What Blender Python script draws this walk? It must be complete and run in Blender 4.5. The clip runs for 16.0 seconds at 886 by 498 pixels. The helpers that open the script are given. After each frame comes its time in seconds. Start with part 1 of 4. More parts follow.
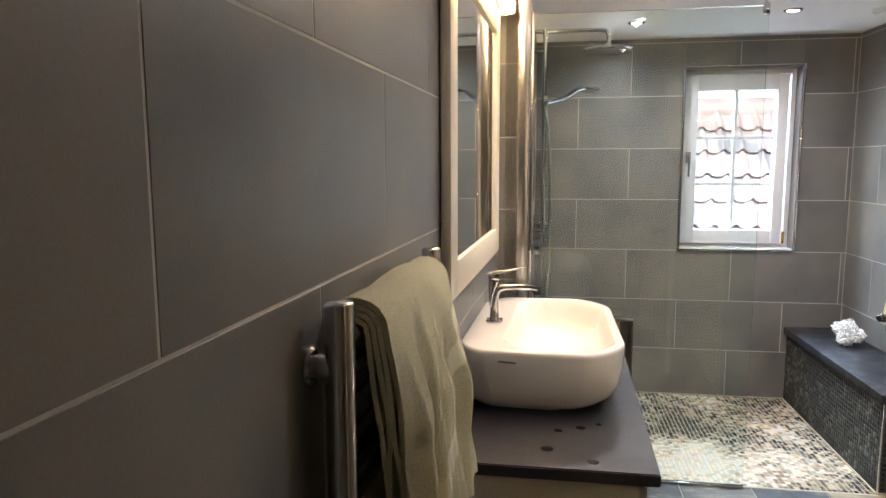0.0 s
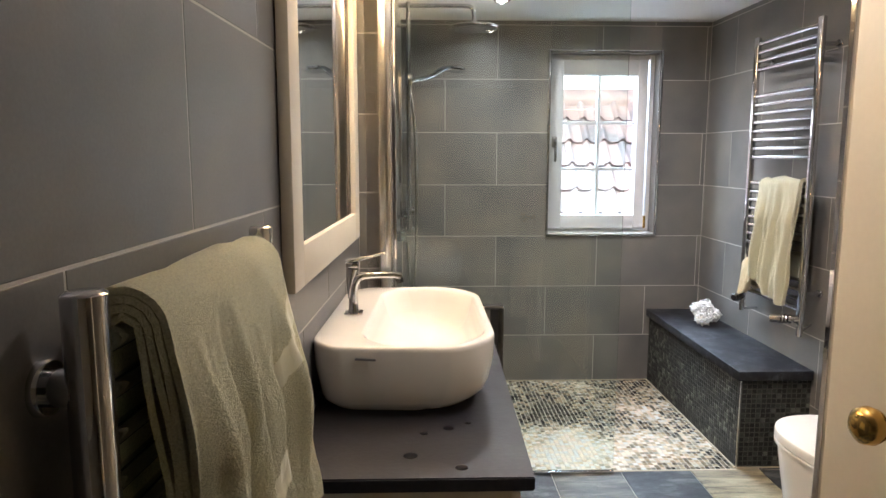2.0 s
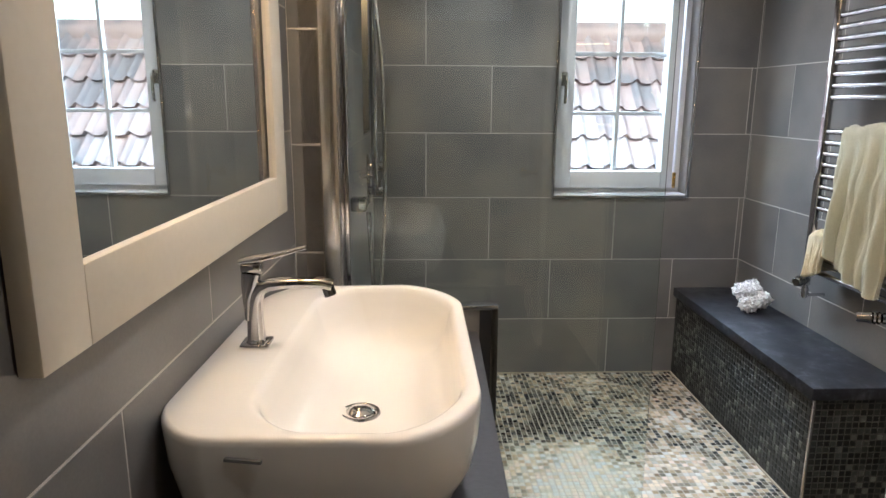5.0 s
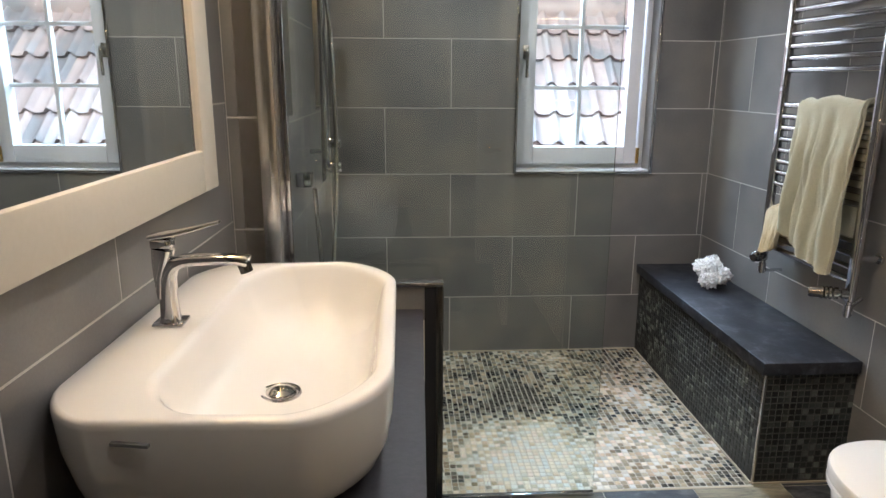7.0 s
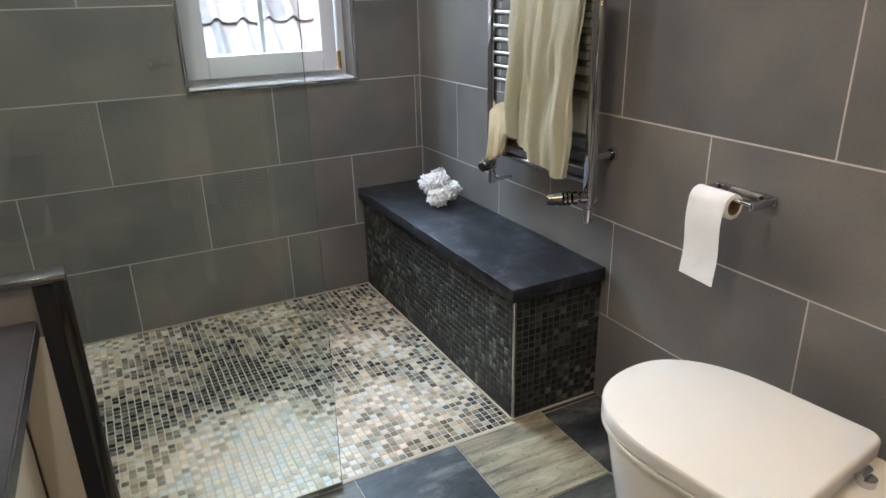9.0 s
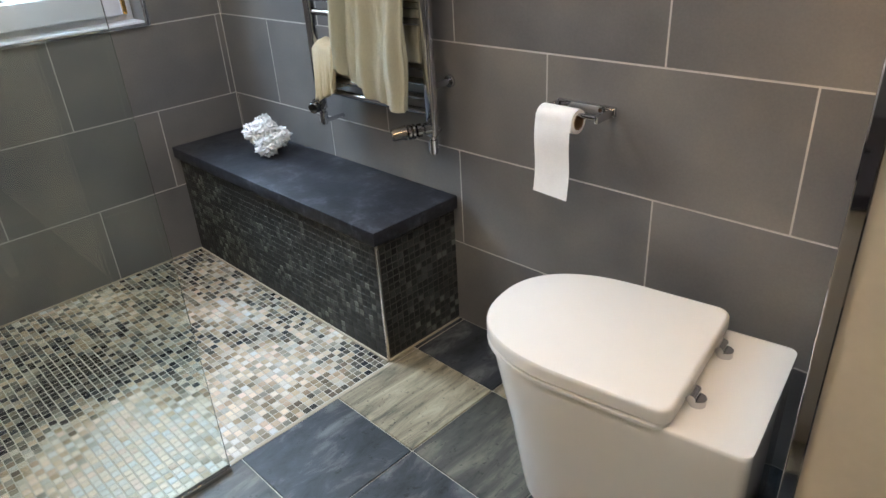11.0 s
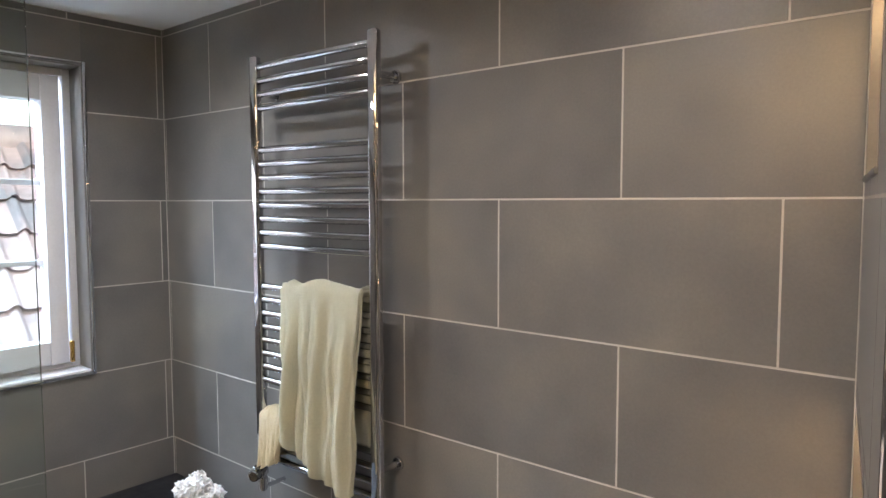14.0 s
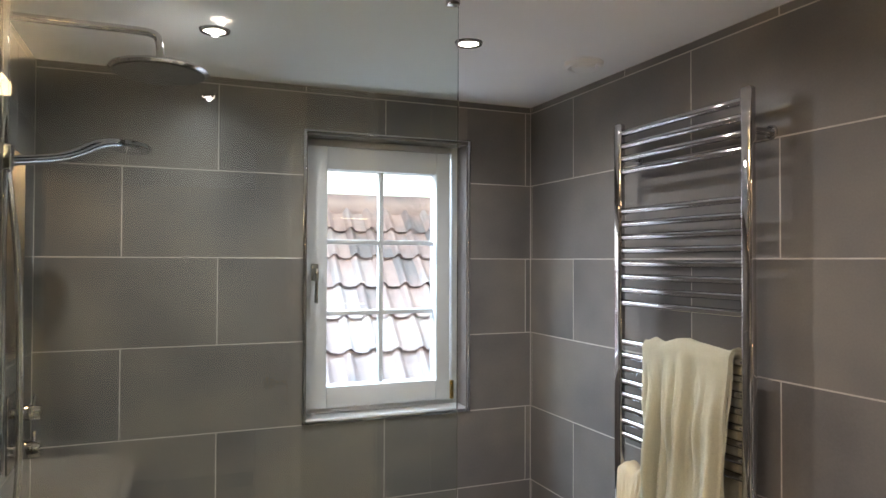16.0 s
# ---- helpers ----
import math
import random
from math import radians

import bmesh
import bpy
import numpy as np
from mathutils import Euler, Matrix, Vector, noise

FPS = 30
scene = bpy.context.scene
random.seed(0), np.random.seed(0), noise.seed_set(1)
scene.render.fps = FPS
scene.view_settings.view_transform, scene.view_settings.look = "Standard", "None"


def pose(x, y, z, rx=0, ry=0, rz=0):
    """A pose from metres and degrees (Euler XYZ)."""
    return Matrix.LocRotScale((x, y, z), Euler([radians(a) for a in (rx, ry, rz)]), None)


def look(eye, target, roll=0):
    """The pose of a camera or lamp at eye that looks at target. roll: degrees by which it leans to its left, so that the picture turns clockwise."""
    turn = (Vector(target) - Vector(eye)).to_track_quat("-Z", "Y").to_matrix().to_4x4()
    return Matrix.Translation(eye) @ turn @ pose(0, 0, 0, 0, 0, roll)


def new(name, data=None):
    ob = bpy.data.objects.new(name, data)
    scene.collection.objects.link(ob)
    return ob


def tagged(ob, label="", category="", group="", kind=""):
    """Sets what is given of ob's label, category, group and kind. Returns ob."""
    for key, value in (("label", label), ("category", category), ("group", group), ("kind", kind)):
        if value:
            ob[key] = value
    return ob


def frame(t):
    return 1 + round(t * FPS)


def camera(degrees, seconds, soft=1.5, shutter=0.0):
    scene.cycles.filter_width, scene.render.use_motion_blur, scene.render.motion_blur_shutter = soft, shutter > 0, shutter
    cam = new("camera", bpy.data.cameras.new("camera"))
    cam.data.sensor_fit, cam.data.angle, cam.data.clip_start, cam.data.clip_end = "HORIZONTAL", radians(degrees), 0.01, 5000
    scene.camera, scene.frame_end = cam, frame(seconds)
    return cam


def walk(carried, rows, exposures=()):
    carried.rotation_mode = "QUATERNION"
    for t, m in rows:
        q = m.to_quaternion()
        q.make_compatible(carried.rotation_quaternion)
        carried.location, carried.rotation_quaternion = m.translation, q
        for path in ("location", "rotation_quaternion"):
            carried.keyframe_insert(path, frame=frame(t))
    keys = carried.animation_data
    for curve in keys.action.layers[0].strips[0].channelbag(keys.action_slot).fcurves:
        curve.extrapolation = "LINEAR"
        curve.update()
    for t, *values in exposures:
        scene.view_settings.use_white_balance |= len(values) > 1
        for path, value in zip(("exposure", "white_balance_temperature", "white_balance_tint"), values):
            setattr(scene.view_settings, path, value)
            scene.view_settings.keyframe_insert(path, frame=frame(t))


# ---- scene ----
cam = camera(66.9, 16.0)
PATH = [
    (0, (-0.016, -0.509, 1.406), (-0.325, 1.451, 1.151), -0.2),
    (0.5, (-0.025, -0.479, 1.403), (-0.153, 1.5, 1.143), -0.2),
    (1, (-0.024, -0.471, 1.401), (-0.055, 1.511, 1.138), -0.1),
    (1.5, (-0.002, -0.431, 1.382), (0.027, 1.551, 1.116), 0.0),
    (2, (0.017, -0.291, 1.35), (0.079, 1.689, 1.076), 0.1),
    (2.5, (0.025, -0.089, 1.341), (0.098, 1.887, 1.039), 0.2),
    (3, (0.017, 0.091, 1.328), (0.092, 2.06, 0.989), 0.3),
    (3.5, (0.075, 0.265, 1.337), (0.149, 2.227, 0.958), 0.3),
    (6, (0.138, 0.501, 1.318), (0.214, 2.449, 0.871), 0.4),
    (6.5, (0.178, 0.494, 1.317), (0.26, 2.438, 0.851), 0.5),
    (7, (0.228, 0.521, 1.307), (0.346, 2.457, 0.819), 0.3),
    (7.5, (0.278, 0.661, 1.284), (0.526, 2.576, 0.765), -0.0),
    (8, (0.341, 0.793, 1.259), (0.802, 2.652, 0.682), -0.5),
    (8.5, (0.407, 0.915, 1.229), (1.082, 2.682, 0.581), -0.8),
    (9, (0.436, 1.022, 1.214), (1.285, 2.683, 0.494), -1.3),
    (9.5, (0.399, 1.101, 1.206), (1.411, 2.635, 0.417), -1.9),
    (9.7, (0.387, 1.122, 1.202), (1.452, 2.606, 0.389), -2.1),
    (11.8, (0.392, 1.143, 1.298), (1.694, 2.355, 0.384), -2.9),
    (12, (0.404, 1.154, 1.327), (1.736, 2.355, 0.442), -2.5),
    (12.5, (0.455, 1.17, 1.388), (1.85, 2.388, 0.631), -2.1),
    (13, (0.437, 1.192, 1.442), (1.915, 2.428, 0.906), -1.2),
    (13.5, (0.449, 1.193, 1.463), (1.961, 2.466, 1.154), -0.6),
    (14, (0.442, 1.197, 1.48), (1.954, 2.498, 1.339), -0.1),
    (14.5, (0.415, 1.224, 1.476), (1.856, 2.61, 1.441), 0.3),
    (15, (0.372, 1.241, 1.476), (1.652, 2.778, 1.488), 0.3),
    (15.5, (0.346, 1.251, 1.479), (1.385, 2.96, 1.506), 0.2),
    (16, (0.316, 1.187, 1.477), (1.056, 3.044, 1.512), 0.2),
]
EXPOSURE = [(0.0, 0.88, 6500, 12), (1.5, 0.82, 6500, 12), (2.5, 0.66, 6450, 11), (3.5, 0.38, 6350, 11), (7.0, 0.28, 6200, 10), (8.5, 0.20, 6200, 8), (9.5, 0.28, 6200, 8), (12.0, 0.28, 6000, 9), (12.5, 0.44, 6000, 9), (13.0, 0.62, 6050, 9), (14.0, 0.45, 6350, 11), (15.0, 0.46, 6650, 13), (16.0, 0.22, 6700, 13)]
walk(cam, [(t, look(eye, target, roll)) for t, eye, target, roll in PATH], EXPOSURE)

# ---- world, sun and exposure ----
world = bpy.data.worlds.new("world")
scene.world = world
world.use_nodes = True
wn = world.node_tree
sky = wn.nodes.new("ShaderNodeTexSky")
sky.sky_type, sky.sun_disc = "NISHITA", False
sky.dust_density = 3.0
sky.sun_elevation, sky.sun_rotation = radians(38), radians(200)
wn.links.new(sky.outputs[0], wn.nodes["Background"].inputs[0])
wn.nodes["Background"].inputs[1].default_value = 0.15
sun = new("sun", bpy.data.lights.new("sun", "SUN"))
sun.data.energy, sun.data.angle, sun.data.color = 3.2, radians(12), (1, 0.97, 0.94)
sun.matrix_world = look((-1, -3, 4), (0.3, 3, 0))

day = bpy.data.lights.new("window_daylight", "AREA")
day.shape, day.size, day.size_y, day.energy, day.color = "RECTANGLE", 2.2, 1.4, 410, (0.63, 0.80, 1.0)
new("window_daylight", day).matrix_world = look((0.45, 5.0, 2.95), (1.2, 3.55, 1.3))

WARM, COOL = (1.02, 0.97, 0.99), (0.99, 0.98, 1.02)
SPOTS = [(1.10, 2.96, 21), (0.41, 3.13, 20), (0.42, 1.80, 15), (1.12, 1.80, 13), (0.43, 0.90, 9)]
for sx, sy, power in SPOTS:
    d = bpy.data.lights.new("spot", "SPOT")
    d.energy, d.color, d.spot_size, d.spot_blend, d.shadow_soft_size = power, COOL if sy > 2.4 else WARM, radians(166), 1.0, 0.010
    new("spot_beam", d).matrix_world = look((sx, sy, 2.1), (sx, sy, 0))


# ---- materials ----
def material(name, colour=(0.5, 0.5, 0.5), rough=0.5, metal=0.0):
    m = bpy.data.materials.new(name)
    m.use_nodes = True
    b = m.node_tree.nodes["Principled BSDF"]
    b.inputs["Base Color"].default_value = (*colour, 1)
    b.inputs["Roughness"].default_value = rough
    b.inputs["Metallic"].default_value = metal
    return m, m.node_tree, b


def node(nt, kind, **values):
    n = nt.nodes.new(kind)
    for k, v in values.items():
        if k in n.inputs:
            n.inputs[k].default_value = v
    return n


def ramp(nt, source, stops):
    r = nt.nodes.new("ShaderNodeValToRGB")
    while len(r.color_ramp.elements) < len(stops):
        r.color_ramp.elements.new(0.5)
    for e, (p, c) in zip(r.color_ramp.elements, stops):
        e.position, e.color = p, (*c, 1) if len(c) == 3 else c
    nt.links.new(source, r.inputs[0])
    return r


def coords(nt, scale=1.0, shift=False):
    """Object coordinates; with shift, each object takes its own stretch of the pattern."""
    tc = nt.nodes.new("ShaderNodeTexCoord")
    mp = nt.nodes.new("ShaderNodeMapping")
    mp.inputs["Scale"].default_value = (scale, scale, scale) if isinstance(scale, (int, float)) else scale
    nt.links.new(tc.outputs["Object"], mp.inputs[0])
    if shift:
        oi = nt.nodes.new("ShaderNodeObjectInfo")
        mul = node(nt, "ShaderNodeMath")
        mul.operation = "MULTIPLY"
        mul.inputs[1].default_value = 37.0
        nt.links.new(oi.outputs["Random"], mul.inputs[0])
        nt.links.new(mul.outputs[0], mp.inputs["Location"])
    return mp.outputs[0]


def noise_tex(nt, vec, scale, detail=4.0, rough=0.55):
    n = node(nt, "ShaderNodeTexNoise", Scale=scale, Detail=detail, Roughness=rough)
    nt.links.new(vec, n.inputs["Vector"])
    return n.outputs["Fac"]


def bump(nt, b, height, strength, distance=0.002):
    n = node(nt, "ShaderNodeBump", Strength=strength, Distance=distance)
    nt.links.new(height, n.inputs["Height"])
    nt.links.new(n.outputs[0], b.inputs["Normal"])


def varied(name, dark, light, rough, scale, fine=None, strength=0.1, metal=0.0, shift=False, rough_span=0.1):
    """Two-scale variation of colour, roughness and relief."""
    m, nt, b = material(name, light, rough, metal)
    v = coords(nt, 1.0, shift)
    big = noise_tex(nt, v, scale, 5, 0.6)
    small = noise_tex(nt, v, fine or scale * 12, 3)
    mix = node(nt, "ShaderNodeMath")
    mix.operation = "MULTIPLY_ADD"
    mix.inputs[1].default_value = 0.35
    nt.links.new(small, mix.inputs[0])
    sc = node(nt, "ShaderNodeMath")
    sc.operation = "MULTIPLY"
    sc.inputs[1].default_value = 0.65
    nt.links.new(big, sc.inputs[0])
    nt.links.new(sc.outputs[0], mix.inputs[2])
    r = ramp(nt, mix.outputs[0], [(0.3, dark), (0.7, light)])
    nt.links.new(r.outputs[0], b.inputs["Base Color"])
    rr = ramp(nt, big, [(0.3, (rough - rough_span,) * 3), (0.7, (rough + rough_span,) * 3)])
    nt.links.new(rr.outputs[0], b.inputs["Roughness"])
    bump(nt, b, small, strength)
    return m


def tile_material(name):
    """Matt porcelain: soft clouds of warmer and cooler grey, a faint sandy grain."""
    m, nt, b = material(name, (0.17, 0.162, 0.152), 0.36)
    v = coords(nt, 1.0, True)
    cloud = noise_tex(nt, v, 3.2, 2.5, 0.5)
    grain = noise_tex(nt, v, 190, 3, 0.6)
    base = ramp(nt, cloud, [(0.27, (0.118, 0.115, 0.113)), (0.5, (0.166, 0.158, 0.148)), (0.73, (0.222, 0.205, 0.178))])
    soft = ramp(nt, grain, [(0.15, (0.80, 0.80, 0.80)), (0.85, (1.12, 1.12, 1.12))])
    mixc = nt.nodes.new("ShaderNodeMix")
    mixc.data_type, mixc.blend_type = "RGBA", "MULTIPLY"
    mixc.inputs["Factor"].default_value = 0.6
    nt.links.new(base.outputs[0], mixc.inputs[6])
    nt.links.new(soft.outputs[0], mixc.inputs[7])
    nt.links.new(mixc.outputs[2], b.inputs["Base Color"])
    gloss = ramp(nt, cloud, [(0.1, (0.30, 0.30, 0.30)), (0.9, (0.42, 0.42, 0.42))])
    nt.links.new(gloss.outputs[0], b.inputs["Roughness"])
    bump(nt, b, grain, 0.05)
    return m


M_TILE = tile_material("grey_porcelain")
M_GROUT = varied("grout", (0.42, 0.39, 0.35), (0.6, 0.57, 0.52), 0.9, 8, 300, 0.2)
M_CEIL = varied("ceiling_paint", (0.89, 0.875, 0.86), (0.93, 0.915, 0.90), 0.8, 3, 200, 0.05)
M_CREAM = varied("cream_paint", (0.62, 0.55, 0.43), (0.68, 0.61, 0.49), 0.4, 3, 90, 0.05)
M_WHITE = varied("white_paint", (0.60, 0.60, 0.62), (0.72, 0.72, 0.74), 0.35, 4, 120, 0.04)
M_CHROME = material("chrome", (0.60, 0.60, 0.62), 0.04, 1.0)[0]
# chrome for the valves, with dark reflections put into its base colour
M_DARKREFLECT = material("chrome_dark_reflection", (0.30, 0.29, 0.28), 0.08, 1.0)[0]
M_STEEL = varied("brushed_steel", (0.6, 0.58, 0.55), (0.7, 0.68, 0.65), 0.2, 3, 60, 0.02, metal=1.0, rough_span=0.05)
M_BRASS = material("brass", (0.72, 0.46, 0.14), 0.18, 1.0)[0]
M_CERAMIC = material("ceramic", (0.79, 0.76, 0.70), 0.07)[0]
M_SLATE = varied("black_slate", (0.008, 0.009, 0.012), (0.022, 0.023, 0.029), 0.46, 6, 70, 0.25, rough_span=0.12)
M_SLATE.node_tree.nodes["Principled BSDF"].inputs["Specular IOR Level"].default_value = 0.35


def scuffed_slate(name):
    m = M_SLATE.copy()
    m.name = name
    nt = m.node_tree
    b = nt.nodes["Principled BSDF"]
    v = coords(nt, (1.0, 1.0, 1.0))
    f = noise_tex(nt, v, 11, 9, 0.72)
    k = ramp(nt, f, [(0.46, (0, 0, 0)), (0.55, (0.18, 0.18, 0.18)), (0.68, (1, 1, 1))])
    mixc = nt.nodes.new("ShaderNodeMix")
    mixc.data_type = "RGBA"
    old = b.inputs["Base Color"].links[0].from_socket
    nt.links.new(k.outputs[0], mixc.inputs["Factor"])
    nt.links.new(old, mixc.inputs[6])
    mixc.inputs[7].default_value = (0.075, 0.08, 0.095, 1)
    nt.links.new(mixc.outputs[2], b.inputs["Base Color"])
    return m


M_SCUFFED = scuffed_slate("scuffed_slate")
M_WORKTOP = varied("dark_slate_worktop", (0.015, 0.0145, 0.017), (0.041, 0.038, 0.043), 0.42, 5, 80, 0.2, rough_span=0.1)
M_BLACK = material("black_gap_shade", (0.012, 0.012, 0.012), 0.6)[0]
M_MIRROR = material("mirror_glass", (0.9, 0.9, 0.9), 0.01, 1.0)[0]
M_PAPER = varied("toilet_paper", (0.8, 0.79, 0.77), (0.88, 0.87, 0.85), 0.95, 20, 250, 0.3)
M_LOOFAH = varied("white_netting", (0.9, 0.9, 0.9), (0.95, 0.95, 0.95), 0.8, 40, 300, 0.2)
M_LOOFAH.node_tree.nodes["Principled BSDF"].inputs["Subsurface Weight"].default_value = 0.7
M_LOOFAH.node_tree.nodes["Principled BSDF"].inputs["Subsurface Radius"].default_value = (0.02, 0.02, 0.02)

M_GLASS, gnt, gb = material("clear_glass", (0.93, 0.97, 0.95), 0.0)
gb.inputs["Transmission Weight"].default_value = 1.0
gb.inputs["IOR"].default_value = 1.45

# the screen's glass carries faint limescale streaks
M_SCREEN, snt, sb = material("streaked_glass", (0.86, 0.935, 0.905), 0.0)
sb.inputs["Transmission Weight"].default_value = 1.0
sb.inputs["IOR"].default_value = 1.52
sv_ = noise_tex(snt, coords(snt, (9.0, 1.0, 1.6)), 2.0, 8, 0.7)
sr_ = ramp(snt, sv_, [(0.60, (0.0, 0.0, 0.0)), (0.70, (0.10, 0.10, 0.10)), (0.8, (0.3, 0.3, 0.3))])
snt.links.new(sr_.outputs[0], sb.inputs["Roughness"])


def glowing(name, colour, strength):
    m, nt, b = material(name, colour, 0.5)
    b.inputs["Emission Color"].default_value = (*colour, 1)
    b.inputs["Emission Strength"].default_value = strength
    return m


M_BULB = glowing("bulb", (1.0, 0.88, 0.72), 25)
M_SHADE = glowing("lit_shade", (1.0, 0.72, 0.40), 21)


def towel_material(name, dark, light, band=False):
    m, nt, b = material(name, light, 0.95)
    v = coords(nt)
    big = noise_tex(nt, v, 9, 4)
    loops = noise_tex(nt, v, 380, 4, 0.7)
    r = ramp(nt, loops, [(0.3, dark), (0.62, light)])
    nt.links.new(r.outputs[0], b.inputs["Base Color"])
    b.inputs["Sheen Weight"].default_value = 0.3
    mx = node(nt, "ShaderNodeMath")
    mx.operation = "MULTIPLY_ADD"
    mx.inputs[1].default_value = 0.5
    nt.links.new(big, mx.inputs[0])
    nt.links.new(loops, mx.inputs[2])
    bump(nt, b, mx.outputs[0], 1.0, 0.006)
    if band:
        # a flat woven band that runs askew across the hanging cloth
        sep = nt.nodes.new("ShaderNodeSeparateXYZ")
        nt.links.new(v, sep.inputs[0])
        k = node(nt, "ShaderNodeMath")
        k.operation = "MULTIPLY_ADD"
        k.inputs[1].default_value = 1.0
        nt.links.new(sep.outputs["X"], k.inputs[0])
        nt.links.new(sep.outputs["Z"], k.inputs[2])
        d = node(nt, "ShaderNodeMath")
        d.operation = "ADD"
        d.inputs[1].default_value = 0.27
        nt.links.new(k.outputs[0], d.inputs[0])
        ab = node(nt, "ShaderNodeMath")
        ab.operation = "ABSOLUTE"
        nt.links.new(d.outputs[0], ab.inputs[0])
        lt = node(nt, "ShaderNodeMath")
        lt.operation = "LESS_THAN"
        lt.inputs[1].default_value = 0.020
        nt.links.new(ab.outputs[0], lt.inputs[0])
        mixc = nt.nodes.new("ShaderNodeMix")
        mixc.data_type = "RGBA"
        nt.links.new(lt.outputs[0], mixc.inputs["Factor"])
        nt.links.new(r.outputs[0], mixc.inputs[6])
        mixc.inputs[7].default_value = (0.82, 0.78, 0.58, 1)
        nt.links.new(mixc.outputs[2], b.inputs["Base Color"])
        flat = node(nt, "ShaderNodeMath")
        flat.operation = "MULTIPLY_ADD"
        flat.inputs[1].default_value, flat.inputs[2].default_value = -0.85, 1.0
        nt.links.new(lt.outputs[0], flat.inputs[0])
        nt.links.new(flat.outputs[0], nt.nodes["Bump"].inputs["Strength"])
    return m


M_TOWEL = towel_material("green_terry", (0.43, 0.41, 0.28), (0.60, 0.575, 0.40))
M_BATHTOWEL = towel_material("green_terry_with_band", (0.58, 0.53, 0.31), (0.88, 0.83, 0.55), True)
M_FLANNEL = towel_material("peach_terry", (0.56, 0.44, 0.24), (0.78, 0.66, 0.42))


def pebble_material(name, stops, grain=500, patches=False):
    """Small stone pieces: a broad drift of shades across the surface and a shade of its own for each piece."""
    m, nt, b = material(name, (0.4, 0.4, 0.35), 0.21 if patches else 0.45)
    geo = nt.nodes.new("ShaderNodeNewGeometry")
    oi = nt.nodes.new("ShaderNodeObjectInfo")
    drift = noise_tex(nt, geo.outputs["Position"], 2.3, 3, 0.6)
    own = nt.nodes.new("ShaderNodeTexWhiteNoise")
    own.noise_dimensions = "2D"
    comb = nt.nodes.new("ShaderNodeCombineXYZ")
    nt.links.new(oi.outputs["Random"], comb.inputs[0])
    nt.links.new(geo.outputs["Random Per Island"], comb.inputs[1])
    nt.links.new(comb.outputs[0], own.inputs["Vector"])
    a = node(nt, "ShaderNodeMath")
    a.operation = "MULTIPLY_ADD"
    a.inputs[1].default_value = 0.60 if patches else 0.66
    nt.links.new(own.outputs["Value"], a.inputs[0])
    d2 = node(nt, "ShaderNodeMath")
    d2.operation = "MULTIPLY_ADD"
    d2.inputs[1].default_value, d2.inputs[2].default_value = 1.5, -0.62 if patches else -0.55
    nt.links.new(drift, d2.inputs[0])
    nt.links.new(d2.outputs[0], a.inputs[2])
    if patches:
        # sheets of paler and darker stone as laid; pale patches also hold painted glare
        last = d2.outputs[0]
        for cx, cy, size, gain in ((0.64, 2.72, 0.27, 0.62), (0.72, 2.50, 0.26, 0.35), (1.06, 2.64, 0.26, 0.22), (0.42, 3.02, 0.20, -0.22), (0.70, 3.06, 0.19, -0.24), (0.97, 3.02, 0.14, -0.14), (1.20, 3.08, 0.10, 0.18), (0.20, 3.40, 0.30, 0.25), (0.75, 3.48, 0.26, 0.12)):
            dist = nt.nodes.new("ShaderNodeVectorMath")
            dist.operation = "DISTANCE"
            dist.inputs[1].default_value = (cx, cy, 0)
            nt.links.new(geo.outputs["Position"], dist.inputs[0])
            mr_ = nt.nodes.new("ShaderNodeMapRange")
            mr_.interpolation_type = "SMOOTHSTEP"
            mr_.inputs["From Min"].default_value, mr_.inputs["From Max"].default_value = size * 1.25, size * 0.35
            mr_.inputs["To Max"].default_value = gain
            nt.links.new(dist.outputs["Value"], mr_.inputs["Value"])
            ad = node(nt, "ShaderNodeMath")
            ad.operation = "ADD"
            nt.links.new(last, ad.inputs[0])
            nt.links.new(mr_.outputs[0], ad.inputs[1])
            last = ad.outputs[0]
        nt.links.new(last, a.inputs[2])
    r = ramp(nt, a.outputs[0], stops)
    r.color_ramp.interpolation = "LINEAR"
    g = noise_tex(nt, geo.outputs["Position"], grain, 3)
    mixc = nt.nodes.new("ShaderNodeMix")
    mixc.data_type, mixc.blend_type = "RGBA", "MULTIPLY"
    mixc.inputs["Factor"].default_value = 0.35
    gr = ramp(nt, g, [(0.3, (0.55, 0.55, 0.55)), (0.65, (1, 1, 1))])
    nt.links.new(r.outputs[0], mixc.inputs[6])
    nt.links.new(gr.outputs[0], mixc.inputs[7])
    last_colour = mixc.outputs[2]
    if patches:
        # each piece leans a little to blue, rose or tan
        tint_no = nt.nodes.new("ShaderNodeTexWhiteNoise")
        tint_no.noise_dimensions = "3D"
        c3 = nt.nodes.new("ShaderNodeCombineXYZ")
        nt.links.new(own.outputs["Value"], c3.inputs[0])
        nt.links.new(oi.outputs["Random"], c3.inputs[1])
        nt.links.new(c3.outputs[0], tint_no.inputs["Vector"])
        tint_r = ramp(nt, tint_no.outputs["Value"], [(0.0, (0.86, 0.97, 1.12)), (0.4, (1.0, 1.0, 1.0)), (0.7, (1.08, 0.99, 0.88)), (1.0, (1.08, 0.94, 0.92))])
        m2 = nt.nodes.new("ShaderNodeMix")
        m2.data_type, m2.blend_type = "RGBA", "MULTIPLY"
        m2.inputs["Factor"].default_value = 1.0
        nt.links.new(last_colour, m2.inputs[6])
        nt.links.new(tint_r.outputs[0], m2.inputs[7])
        last_colour = m2.outputs[2]
    nt.links.new(last_colour, b.inputs["Base Color"])
